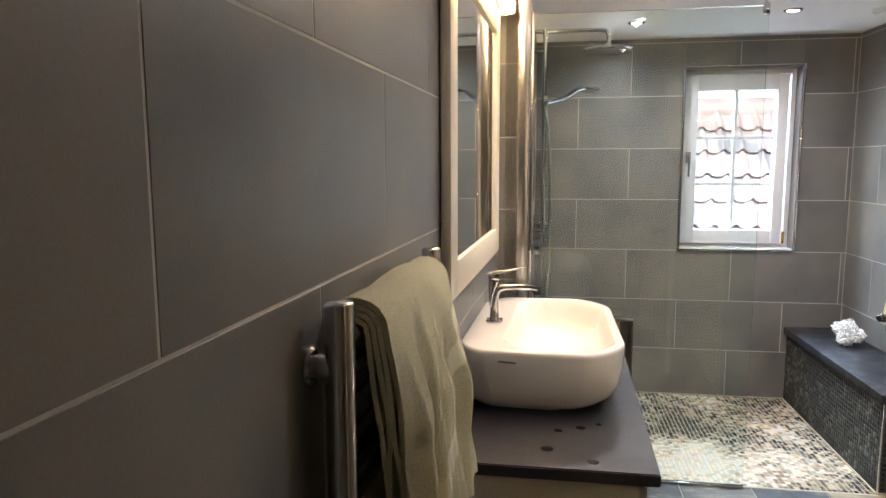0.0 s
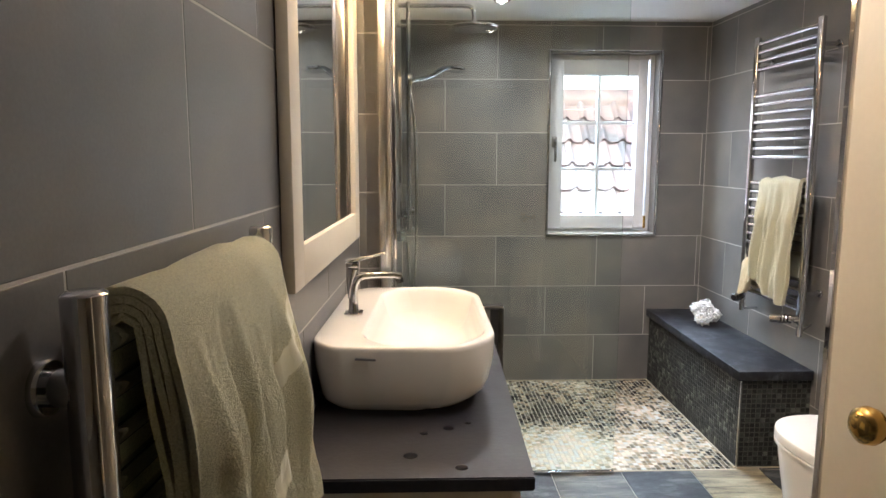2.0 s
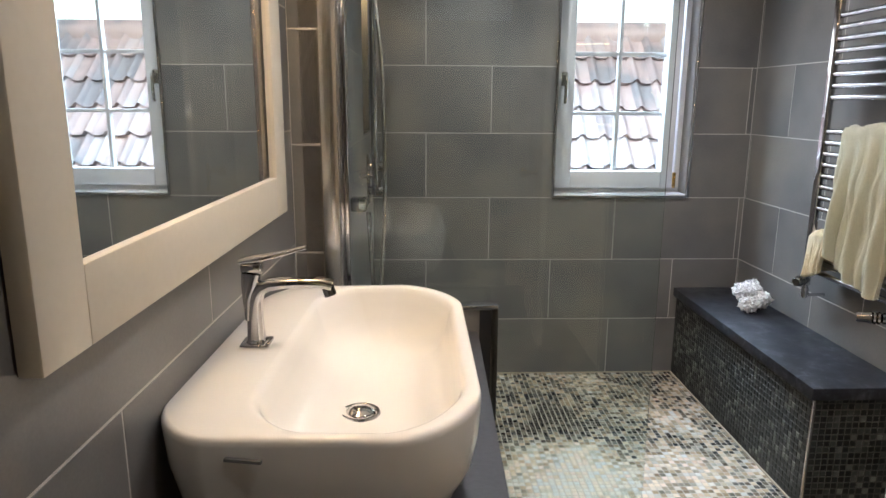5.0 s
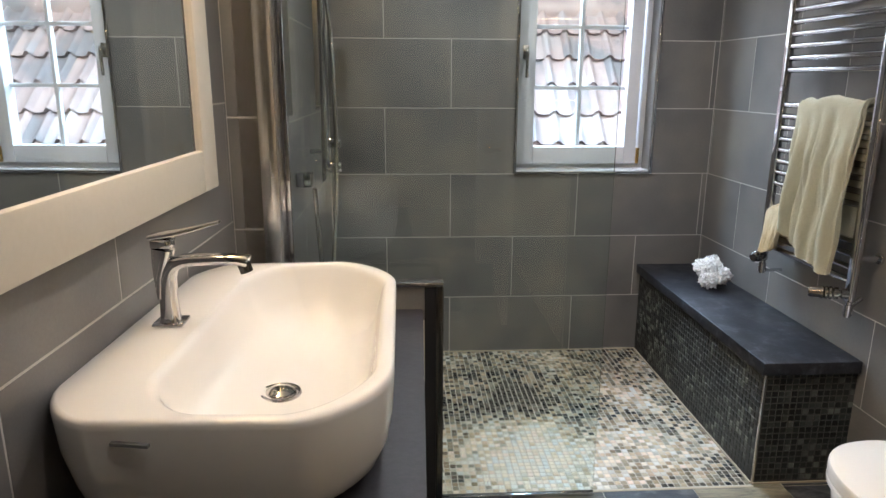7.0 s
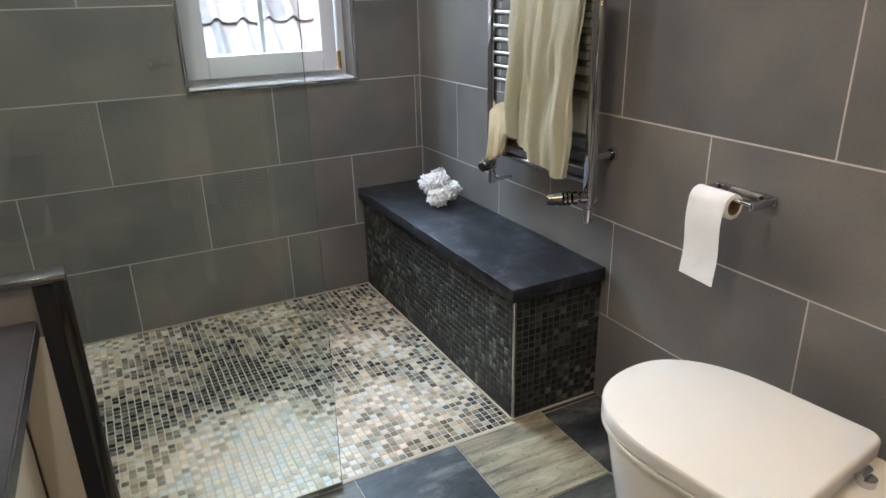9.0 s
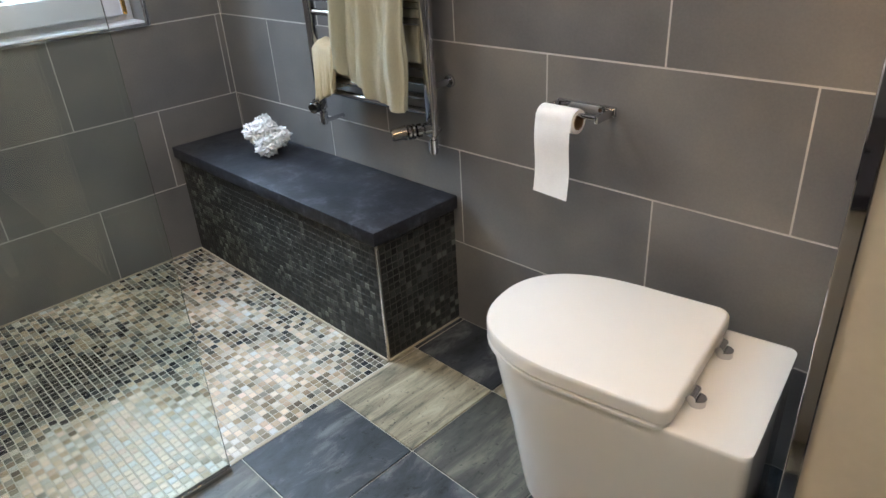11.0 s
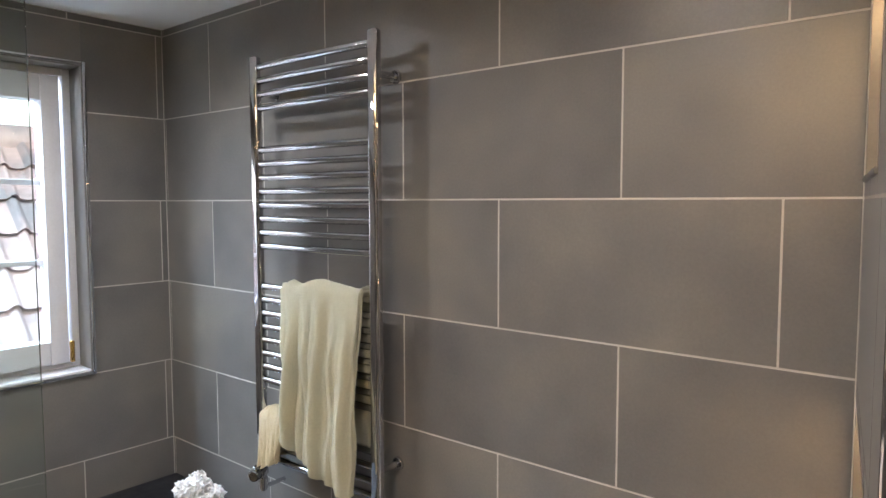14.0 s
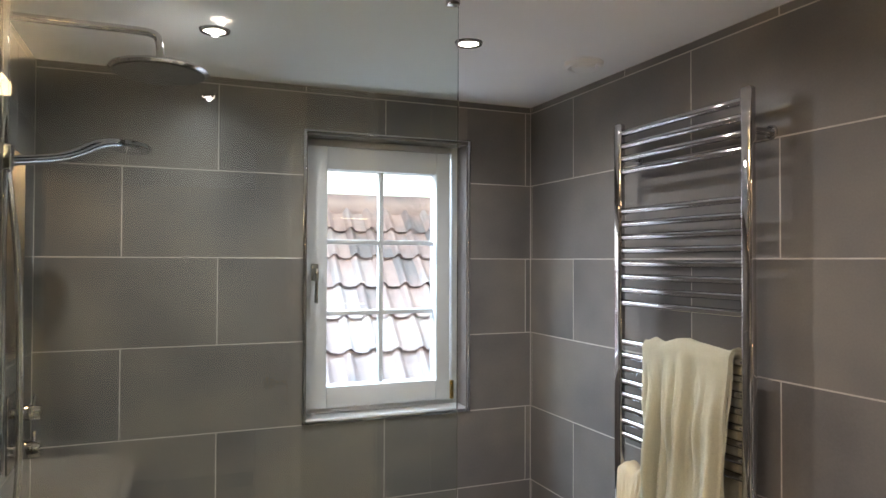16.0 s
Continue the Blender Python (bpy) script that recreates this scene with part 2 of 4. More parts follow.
    bump(nt, b, g, 0.2)
    return m


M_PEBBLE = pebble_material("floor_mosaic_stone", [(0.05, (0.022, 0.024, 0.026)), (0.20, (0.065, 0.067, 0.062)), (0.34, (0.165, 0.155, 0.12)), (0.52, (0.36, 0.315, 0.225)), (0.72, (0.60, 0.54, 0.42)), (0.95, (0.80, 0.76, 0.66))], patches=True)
M_SILICONE = varied("tan_silicone", (0.36, 0.30, 0.21), (0.46, 0.40, 0.29), 0.5, 8, 200, 0.1)
M_DARKMOSAIC = pebble_material("dark_mosaic_stone", [(0.22, (0.004, 0.005, 0.005)), (0.55, (0.011, 0.013, 0.012)), (0.75, (0.04, 0.045, 0.04)), (0.97, (0.15, 0.16, 0.135))])
M_MGROUT = varied("mosaic_grout", (0.42, 0.39, 0.32), (0.56, 0.53, 0.45), 0.9, 8, 300, 0.2)
M_DGROUT = varied("dark_grout", (0.055, 0.055, 0.05), (0.09, 0.088, 0.078), 0.9, 8, 300, 0.2)


def slate_floor_material(name, low, mid, high, streak, turn, speck):
    m, nt, b = material(name, mid, 0.42)
    v = coords(nt, 1.0, True)
    st = nt.nodes.new("ShaderNodeMapping")
    st.inputs["Scale"].default_value = streak
    st.inputs["Rotation"].default_value = (0, 0, turn)
    nt.links.new(v, st.inputs[0])
    f = node(nt, "ShaderNodeTexNoise", Scale=2.4, Detail=9.0, Roughness=0.66, Distortion=0.5)
    nt.links.new(st.outputs[0], f.inputs["Vector"])
    base = ramp(nt, f.outputs["Fac"], [(0.34, low), (0.52, mid), (0.68, high)])
    sp = noise_tex(nt, v, speck, 4, 0.7)
    spr = ramp(nt, sp, [(0.33, (0.25, 0.25, 0.25)), (0.40, (1, 1, 1))])
    mixc = nt.nodes.new("ShaderNodeMix")
    mixc.data_type, mixc.blend_type = "RGBA", "MULTIPLY"
    mixc.inputs["Factor"].default_value = 0.8
    nt.links.new(base.outputs[0], mixc.inputs[6])
    nt.links.new(spr.outputs[0], mixc.inputs[7])
    nt.links.new(mixc.outputs[2], b.inputs["Base Color"])
    bump(nt, b, f.outputs["Fac"], 0.4, 0.004)
    return m


M_FLOOR = slate_floor_material("blue_black_slate", (0.014, 0.016, 0.018), (0.042, 0.048, 0.054), (0.16, 0.165, 0.165), (2.5, 5.5, 3.0), 0.9, 40)
M_FLOOR_TAN = slate_floor_material("olive_streaked_slate", (0.09, 0.083, 0.06), (0.29, 0.255, 0.17), (0.47, 0.415, 0.29), (1.6, 12.0, 3.0), 0.45, 75)
M_FLOOR_OLIVE = slate_floor_material("dark_olive_slate", (0.035, 0.037, 0.033), (0.085, 0.084, 0.070), (0.20, 0.185, 0.145), (1.8, 9.0, 3.0), 0.45, 60)
M_ROOF = pebble_material("clay_roof_tile", [(0.2, (0.27, 0.25, 0.27)), (0.42, (0.43, 0.33, 0.33)), (0.62, (0.52, 0.40, 0.39)), (0.8, (0.46, 0.41, 0.43)), (0.98, (0.58, 0.52, 0.53))], 30)


# ---- mesh helpers ----
def mesh_of(name, bm, mat):
    me = bpy.data.meshes.new(name)
    bm.to_mesh(me)
    bm.free()
    me.materials.append(mat)
    return me


def smooth(me, angle=40):
    me.polygons.foreach_set("use_smooth", [True] * len(me.polygons))
    me.set_sharp_from_angle(angle=radians(angle))
    return me


def part(name, bm, mat, parent=None, label="", soft=True, kind=""):
    me = mesh_of(name, bm, mat)
    if soft:
        smooth(me)
    ob = new(name, me)
    ob.parent = parent
    return tagged(ob, label, kind=kind)


def thing(name, label, category, m=None, group=""):
    ob = new(name)
    ob.empty_display_size = 0.05
    if m is not None:
        ob.matrix_basis = m
    return tagged(ob, label, category, group)


def box(bm, x0, x1, y0, y1, z0, z1, bevel=0.0, segments=2):
    v = [bm.verts.new(p) for p in ((x0, y0, z0), (x1, y0, z0), (x1, y1, z0), (x0, y1, z0), (x0, y0, z1), (x1, y0, z1), (x1, y1, z1), (x0, y1, z1))]
    f = [bm.faces.new([v[i] for i in q]) for q in ((3, 2, 1, 0), (4, 5, 6, 7), (0, 1, 5, 4), (1, 2, 6, 5), (2, 3, 7, 6), (3, 0, 4, 7))]
    if bevel:
        edges = list({e for q in f for e in q.edges})
        bmesh.ops.bevel(bm, geom=edges, offset=bevel, segments=segments, affect="EDGES", profile=0.5)
    return bm


def boxed(*a, **k):
    return box(bmesh.new(), *a, **k)


def tube(bm, points, radius, n=12, cap=True, flat=1.0):
    """A tube along points; radius may be a number or one for each point."""
    pts = [Vector(p) for p in points]
    rs = radius if isinstance(radius, (list, tuple)) else [radius] * len(pts)
    rings, side = [], None
    for i, p in enumerate(pts):
        d = (pts[min(i + 1, len(pts) - 1)] - pts[max(i - 1, 0)]).normalized()
        if side is None:
            side = d.orthogonal().normalized() if abs(d.z) < 0.9 else Vector((1, 0, 0))
        side = (side - d * side.dot(d)).normalized()
        up = d.cross(side)
        rings.append([bm.verts.new(p + (side * math.cos(a) * flat + up * math.sin(a)) * rs[i]) for a in (2 * math.pi * k / n for k in range(n))])
    for a, b in zip(rings, rings[1:]):
        for k in range(n):
            bm.faces.new((a[k], a[(k + 1) % n], b[(k + 1) % n], b[k]))
    if cap:
        bm.faces.new(list(reversed(rings[0])))
        bm.faces.new(rings[-1])
    return bm


def tubed(*a, **k):
    return tube(bmesh.new(), *a, **k)


def lathe(bm, profile, m=Matrix(), n=24):
    """Profile (r, z) spun about z, then placed by m."""
    rings = []
    for r, z in profile:
        if r < 1e-6:
            rings.append([bm.verts.new(m @ Vector((0, 0, z)))])
        else:
            rings.append([bm.verts.new(m @ Vector((r * math.cos(a), r * math.sin(a), z))) for a in (2 * math.pi * k / n for k in range(n))])
    for a, b in zip(rings, rings[1:]):
        for k in range(n):
            q = [a[k % len(a)], a[(k + 1) % len(a)], b[(k + 1) % len(b)], b[k % len(b)]]
            q = [v for i, v in enumerate(q) if v not in q[:i]]
            if len(q) > 2:
                bm.faces.new(q)
    return bm


def arc(points, n=8):
    """A smooth curve through points."""
    pts = [Vector(p) for p in points]
    out = []
    for i in range(len(pts) - 1):
        p0, p1, p2, p3 = pts[max(i - 1, 0)], pts[i], pts[i + 1], pts[min(i + 2, len(pts) - 1)]
        for k in range(n):
            t = k / n
            out.append(0.5 * (2 * p1 + (p2 - p0) * t + (2 * p0 - 5 * p1 + 4 * p2 - p3) * t * t + (3 * p1 - p0 - 3 * p2 + p3) * t ** 3))
    return out + [pts[-1]]


def rounded(x0, x1, y0, y1, r, n=8):
    """Points of a rectangle with rounded corners; r is one radius or four (x1y1, x0y1, x0y0, x1y0)."""
    rr = r if isinstance(r, (list, tuple)) else (r,) * 4
    out = []
    for (cx, cy, a0), q in zip(((x1, y1, 0), (x0, y1, 90), (x0, y0, 180), (x1, y0, 270)), rr):
        sx, sy = (-1 if cx == x1 else 1), (-1 if cy == y1 else 1)
        for k in range(n + 1):
            a = radians(a0 + 90 * k / n)
            out.append((cx + sx * q + q * math.cos(a), cy + sy * q + q * math.sin(a)))
    return out


def loft(bm, loops, close_first=True, close_last=True):
    rings = [[bm.verts.new(p) for p in loop] for loop in loops]
    n = len(rings[0])
    for a, b in zip(rings, rings[1:]):
        for k in range(n):
            bm.faces.new((a[k], a[(k + 1) % n], b[(k + 1) % n], b[k]))
    if close_first:
        bm.faces.new(list(reversed(rings[0])))
    if close_last:
        bm.faces.new(rings[-1])
    return bm


# ---- the room's shell ----
CEILING = 2.11
ZF = [-0.015 + 0.3 * k for k in range(1, 8)]      # joints of far and right walls: 0.285 ... 2.085
ZL = [0.305 + 0.314 * k for k in range(0, 6)]      # joints of the left wall
ZP = [0.010 + 0.3 * k for k in range(1, 8)]       # joints of the pier
GAP, TILE_T = 0.0040, 0.008
_cache = {}


def tile_mesh(w, h):
    key = (round(w, 4), round(h, 4))
    if key not in _cache:
        bm = boxed(-w / 2, w / 2, 0, TILE_T, -h / 2, h / 2, bevel=0.0006, segments=1)
        _cache[key] = mesh_of("tile", bm, M_TILE)
    return _cache[key]


def minus(rects, hole):
    out = []
    a0, a1, b0, b1 = hole
    for u0, u1, z0, z1 in rects:
        if u1 <= a0 or u0 >= a1 or z1 <= b0 or z0 >= b1:
            out.append((u0, u1, z0, z1))
            continue
        if u0 < a0:
            out.append((u0, a0, z0, z1))
        if u1 > a1:
            out.append((a1, u1, z0, z1))
        m0, m1 = max(u0, a0), min(u1, a1)
        if z0 < b0:
            out.append((m0, m1, z0, b0))
        if z1 > b1:
            out.append((m0, m1, b1, z1))
    return out


def tiled_wall(name, label, start, angle, length, joints, offsets, holes=(), thick=0.15, top=CEILING, low=0.0, ext=(0, 0)):
    """A wall from start along angle, with the room on its left side; offsets: where the upright joints of a course begin, course by course in turn."""
    base = pose(start[0], start[1], 0, 0, 0, angle)
    body = bmesh.new()
    rects = [(-ext[0], length + ext[1], low, top)]
    for h in holes:
        rects = minus(rects, h)
    for u0, u1, z0, z1 in rects:
        box(body, u0, u1, -thick, -0.0006, z0, z1)
    wall = part(name, body, M_GROUT, None, label, soft=False)
    wall.matrix_basis = base
    tagged(wall, kind="structure")
    return wall, base


def lay_tiles(wall, length, joints, offsets, holes=(), top=CEILING, low=0.0, pitch=0.6):
    zs = [low] + [z for z in joints if low + 0.01 < z < top - 0.005] + [top]
    for i, (z0, z1) in enumerate(zip(zs, zs[1:])):
        off = offsets[i % len(offsets)] % pitch
        us = [0.0] + [u for u in (off + pitch * k for k in range(-1, 20)) if 0.006 < u < length - 0.006] + [length]
        for u0, u1 in zip(us, us[1:]):
            rects = [(u0 + GAP / 2, u1 - GAP / 2, z0 + GAP / 2, z1 - GAP / 2)]
            for h in holes:
                rects = minus(rects, h)
            for a, b, c, d in rects:
                if b - a > 0.004 and d - c > 0.004:
                    ob = new("tile", tile_mesh(b - a, d - c))
                    ob.parent = wall
                    ob.location = ((a + b) / 2, -TILE_T, (c + d) / 2)


FAR_Y = 3.62
FL, FR = -0.10, 1.674                        # far wall's ends
RC = (1.712, 1.39)                           # corner of right wall and the wall behind the toilet
WALLS = []


def wall_with_tiles(name, label, a, b, joints, first, **k):
    """Wall from a to b; first(u-start) gives the first course's upright joint as a distance from a, courses then shift by half a tile."""
    d = Vector((b[0] - a[0], b[1] - a[1]))
    ang, length = math.degrees(math.atan2(d.y, d.x)), d.length
    w, base = tiled_wall(name, label, a, ang, length, joints, first, **{q: v for q, v in k.items() if q in ("holes", "thick", "top", "low", "ext")})
    WALLS.append((w, length, joints, first, {q: v for q, v in k.items() if q in ("holes", "top", "low", "pitch")}))
    return w, length


WX0, WX1, WZ0, WZ1 = 0.752, 1.388, 0.896, 1.940
# far wall, seen from inside it runs from right to left
wall_with_tiles("wall_north", "dark grey porcelain tiled wall with pale joints", (FR, FAR_Y), (FL, FAR_Y), ZF, [FR - 0.45, FR - 0.45 + 0.3], holes=[(FR - WX1, FR - WX0, WZ0, WZ1)], thick=0.22, ext=(0.25, 0.25))
wall_with_tiles("wall_east", "dark grey porcelain tiled wall with pale joints", RC, (FR, FAR_Y), ZF, [2.11 - RC[1], 1.81 - RC[1]], ext=(0.15, 0.15))
# shower side wall with two recesses
SX = FL
N1, N2 = (2.47, 2.60), (3.15, 3.49)
NZ0, NZ1 = 1.195, 1.785
wall_with_tiles("wall_shower", "dark grey tiled shower wall with two lit recesses", (SX, FAR_Y), (SX, 2.335), ZF, [0.25, 0.55],
                holes=[(FAR_Y - N2[1], FAR_Y - N2[0], NZ0, NZ1), (FAR_Y - N1[1], FAR_Y - N1[0], NZ0, NZ1)], thick=0.10)
PIER_Y = 2.335
LW0, LW1 = (-0.341, -0.42), (-0.231, PIER_Y)
wall_with_tiles("wall_west", "dark grey porcelain tiled wall with pale joints", LW1, LW0, ZL, [PIER_Y - 0.64, PIER_Y - 0.99], pitch=0.665)
wall_with_tiles("wall_pier", "tiled pier at the end of the vanity", (-0.150, PIER_Y), (LW1[0], PIER_Y), ZP, [0.5], thick=0.07)
# wall behind the toilet, slightly askew
EAST_ANG = 10.2
NL = 0.72
NS = (RC[0] - NL * math.cos(radians(EAST_ANG)), RC[1] - NL * math.sin(radians(EAST_ANG)))
NICHE_A, NICHE_B = (NL - 0.42, NL - 0.04, 0.89, 1.16), (NL - 0.42, NL - 0.04, 1.51, 1.80)
wall_with_tiles("wall_south", "dark grey tiled wall behind the toilet with lit recesses", NS, RC, ZF, [0.2, 0.5], holes=[NICHE_A, NICHE_B], thick=0.12, ext=(0, 0.12))


def plain_box(name, label, *dims, mat=M_CREAM, m=None):
    ob = part(name, boxed(*dims), mat, None, label, soft=False)
    if m is not None:
        ob.matrix_basis = m
    return tagged(ob, kind="structure")


# solid backing that closes recesses and the outside of the shell
plain_box("wall_backing", "plain back of the shower wall", SX - 0.25, SX - 0.101, 2.41, 3.84, 0, CEILING, mat=M_TILE)
nb = pose(NS[0], NS[1], 0, 0, 0, EAST_ANG)
plain_box("wall_backing", "plain back of the toilet wall", 0.0, NL + 0.2, -0.20, -0.121, 0, CEILING, mat=M_TILE, m=nb)
end = part("wall_end", boxed(-0.004, 0.0, -0.20, 0.0, 0, CEILING), M_CREAM, None, "cream painted end of the toilet wall", soft=False)
end.matrix_basis = nb
tagged(end, kind="structure")
trim = part("trim", boxed(-0.010, -0.0045, -0.012, 0.004, 0, CEILING, bevel=0.002), M_CHROME, None, "chrome tile trim on the wall's corner", soft=False)
trim.matrix_basis = nb
tagged(trim, kind="structure")
# passage and hall behind the start
plain_box("wall_passage", "cream painted passage wall", NS[0] + 0.02, NS[0] + 0.12, -0.42, NS[1] - 0.17, 0, CEILING)
DW0, DW1 = -0.16, 0.76
plain_box("wall_entrance", "cream painted wall beside the doorway", DW1, NS[0] + 0.12, -0.52, -0.421, 0, CEILING)
plain_box("wall_entrance", "cream painted wall beside the doorway", -0.60, -0.341, -0.52, -0.421, 0, CEILING)
plain_box("wall_hall", "cream painted hall wall", -1.0, -0.9, -2.6, -0.52, 0, CEILING)
plain_box("wall_hall", "cream painted hall wall", 1.6, 1.7, -2.6, -0.52, 0, CEILING)
plain_box("wall_hall", "cream painted hall wall", -1.0, 1.7, -2.7, -2.6, 0, CEILING)
plain_box("wall_hall", "cream painted hall wall", -0.9, -0.60, -0.60, -0.521, 0, CEILING)
plain_box("wall_hall", "cream painted hall wall", NS[0] + 0.12, 1.6, -0.60, -0.521, 0, CEILING)
plain_box("ceiling", "white painted ceiling", -1.0, 2.0, -2.7, 3.84, CEILING, CEILING + 0.1, mat=M_CEIL)
plain_box("floor", "pale grout bed under slate floor tiles", -1.0, 2.0, -2.7, 3.84, -0.12, -0.004, mat=M_MGROUT)

# ---- window and the roof outside ----
SASH_Y = 3.695


def build_window():
    w = tagged(thing("window_1", "white painted casement window with glazing bars", "window"), kind="structure")
    fr = bmesh.new()
    fy0, fy1 = SASH_Y - 0.012, SASH_Y + 0.06
    o = 0.028
    for dims in ((WX0, WX0 + o, WZ0, WZ1), (WX1 - o, WX1, WZ0, WZ1), (WX0 + o, WX1 - o, WZ0, WZ0 + o), (WX0 + o, WX1 - o, WZ1 - o, WZ1)):
        box(fr, dims[0], dims[1], fy0 + 0.03, fy1 + 0.02, dims[2], dims[3], 0.003)
    part("window_frame", fr, M_WHITE, w)
    sx0, sx1, sz0, sz1 = WX0 + 0.012, WX1 - 0.048, WZ0 + 0.028, WZ1 - 0.035
    gx0, gx1, gz0, gz1 = 0.843, 1.281, 1.004, 1.820
    sash = bmesh.new()
    for a, b, c, d in ((sx0, gx0, sz0, sz1), (gx1, sx1, sz0, sz1), (gx0, gx1, sz0, gz0), (gx0, gx1, gz1, sz1)):
        box(sash, a, b, fy0, fy1, c, d, 0.004)
    part("sash", sash, M_WHITE, w)
    mx = (gx0 + gx1) / 2
    hz = [gz0 + (gz1 - gz0) * k / 3 for k in (1, 2)]
    bars = bmesh.new()
    box(bars, mx - 0.009, mx + 0.009, SASH_Y + 0.02, SASH_Y + 0.05, gz0, gz1, 0.003)
    part("glazing_bar", bars, M_WHITE, w)
    for z in hz:
        part("glazing_bar", boxed(gx0, gx1, SASH_Y + 0.022, SASH_Y + 0.048, z - 0.009, z + 0.009, bevel=0.003), M_WHITE, w)
    for i, (a, b) in enumerate(((gx0, mx), (mx, gx1))):
        for c, d in zip([gz0] + hz, hz + [gz1]):
            g = part("pane", boxed(a + 0.002, b - 0.002, SASH_Y + 0.033, SASH_Y + 0.037, c, d), M_GLASS, w, soft=False)
            g.visible_shadow = False
    h = bmesh.new()
    hx, hzc = 0.795, 1.43
    box(h, hx - 0.014, hx + 0.014, fy0 - 0.012, fy0, hzc - 0.03, hzc + 0.035, 0.004)
    lathe(h, [(0.0, 0.0), (0.009, 0.0), (0.009, 0.03), (0.0, 0.03)], pose(hx, fy0 - 0.008, hzc + 0.01, 90))
    tube(h, arc([(hx, fy0 - 0.036, hzc + 0.015), (hx, fy0 - 0.045, hzc - 0.01), (hx, fy0 - 0.042, hzc - 0.11)]), [0.009] * 8 + [0.0075] * 9, flat=0.8)
    part("handle", h, M_STEEL, w, "brushed metal window handle")
    hg = boxed(sx1 + 0.002, sx1 + 0.016, fy0 - 0.006, fy0 + 0.01, sz0 + 0.0, sz0 + 0.075, bevel=0.003)
    part("hinge", hg, M_BRASS, w, "tarnished brass hinge")
    # reveal and chrome edge
    rv = bmesh.new()
    y0, y1 = FAR_Y - 0.001, fy1 + 0.02
    for dims in ((WX0 - 0.002, WX0 + 0.004, y0, y1, WZ0, WZ1), (WX1 - 0.004, WX1 + 0.002, y0, y1, WZ0, WZ1), (WX0, WX1, y0, y1, WZ1 - 0.004, WZ1 + 0.002)):
        box(rv, *dims)
    part("reveal", rv, M_TILE, w, soft=False)
    part("sill", boxed(WX0, WX1, FAR_Y + 0.003, fy1, WZ0 - 0.004, WZ0 + 0.006, bevel=0.002), M_WHITE, w, "white sill")
    ed = bmesh.new()
    e = 0.011
    for dims in ((WX0 - e, WX0, WZ0 - e, WZ1 + e), (WX1, WX1 + e, WZ0 - e, WZ1 + e), (WX0, WX1, WZ1, WZ1 + e), (WX0, WX1, WZ0 - e, WZ0)):
        box(ed, dims[0], dims[1], FAR_Y - 0.010, FAR_Y + 0.002, dims[2], dims[3], 0.0015)
    part("edge_trim", ed, M_CHROME, w, "chrome tile edge trim")


build_window()


def build_roof():
    """A pantiled roof slope across the yard."""
    roof = thing("neighbouring_roof", "weathered red clay pantile roof across the yard", "roof", pose(1.0, 4.0, -1.37, 0, 0, -3))
    pitch, pan, gauge = radians(45), 0.185, 0.335
    rows, cols = 14, 30
    me = None
    for r in range(rows):
        for c in range(cols):
            if me is None:
                bm = bmesh.new()
                prof = []
                for k in range(13):
                    u = k / 12
                    h = 0.045 * max(0.0, math.sin(math.pi * min(1, u / 0.42))) if u < 0.42 else -0.012 * math.sin(math.pi * (u - 0.42) / 0.58)
                    prof.append((u * pan * 1.04, h))
                top = [[bm.verts.new((x, v * gauge * 1.16, h + 0.050 - v * 0.046)) for x, h in prof] for v in (0, 0.5, 1)]
                bot = [bm.verts.new((x, 0.045, h - 0.012)) for x, h in prof]
                for a, b in zip(top, top[1:]):
                    for k in range(12):
                        bm.faces.new((a[k], a[k + 1], b[k + 1], b[k]))
                for k in range(12):
                    bm.faces.new((bot[k], bot[k + 1], top[0][k + 1], top[0][k]))
                me = smooth(mesh_of("roof_tile", bm, M_ROOF), 50)
            ob = new("roof_tile", me)
            ob.parent = roof
            s = r * gauge
            ob.matrix_basis = pose(0, 0, 0, math.degrees(pitch), 0, 0) @ Matrix.Translation(((c - cols / 2) * pan + random.uniform(-0.004, 0.004), s, random.uniform(-0.003, 0.004)))
    sl = rows * gauge
    bm = boxed(-cols / 2 * pan, cols / 2 * pan, 0, sl, -0.05, -0.015)
    deck = part("roof_deck", bm, M_SLATE, roof, soft=False)
    deck.matrix_basis = pose(0, 0, 0, math.degrees(pitch))
    rz, ry = sl * math.sin(pitch), sl * math.cos(pitch)
    part("ridge", tubed([(-cols / 2 * pan, ry + 0.06, rz + 0.02), (cols / 2 * pan, ry + 0.06, rz + 0.02)], 0.13, 16), M_ROOF, roof, "mossy ridge tiles")
    part("wall", boxed(-cols / 2 * pan, cols / 2 * pan, 0.25, 0.45, -3.3, 0.1), M_CREAM, roof, soft=False)


build_roof()
ground = part("ground", boxed(-60, 60, 3.9, 120, -3.2, -3.0), M_MGROUT, None, "paved yard below the window", soft=False)
tagged(ground, kind="structure")
far_sky = part("backdrop", boxed(-80, 80, 90, 90.5, -3, 60), glowing("overcast_sky", (0.93, 0.97, 1.0), 1.7), None, "bright overcast sky", soft=False)
tagged(far_sky, kind="structure")

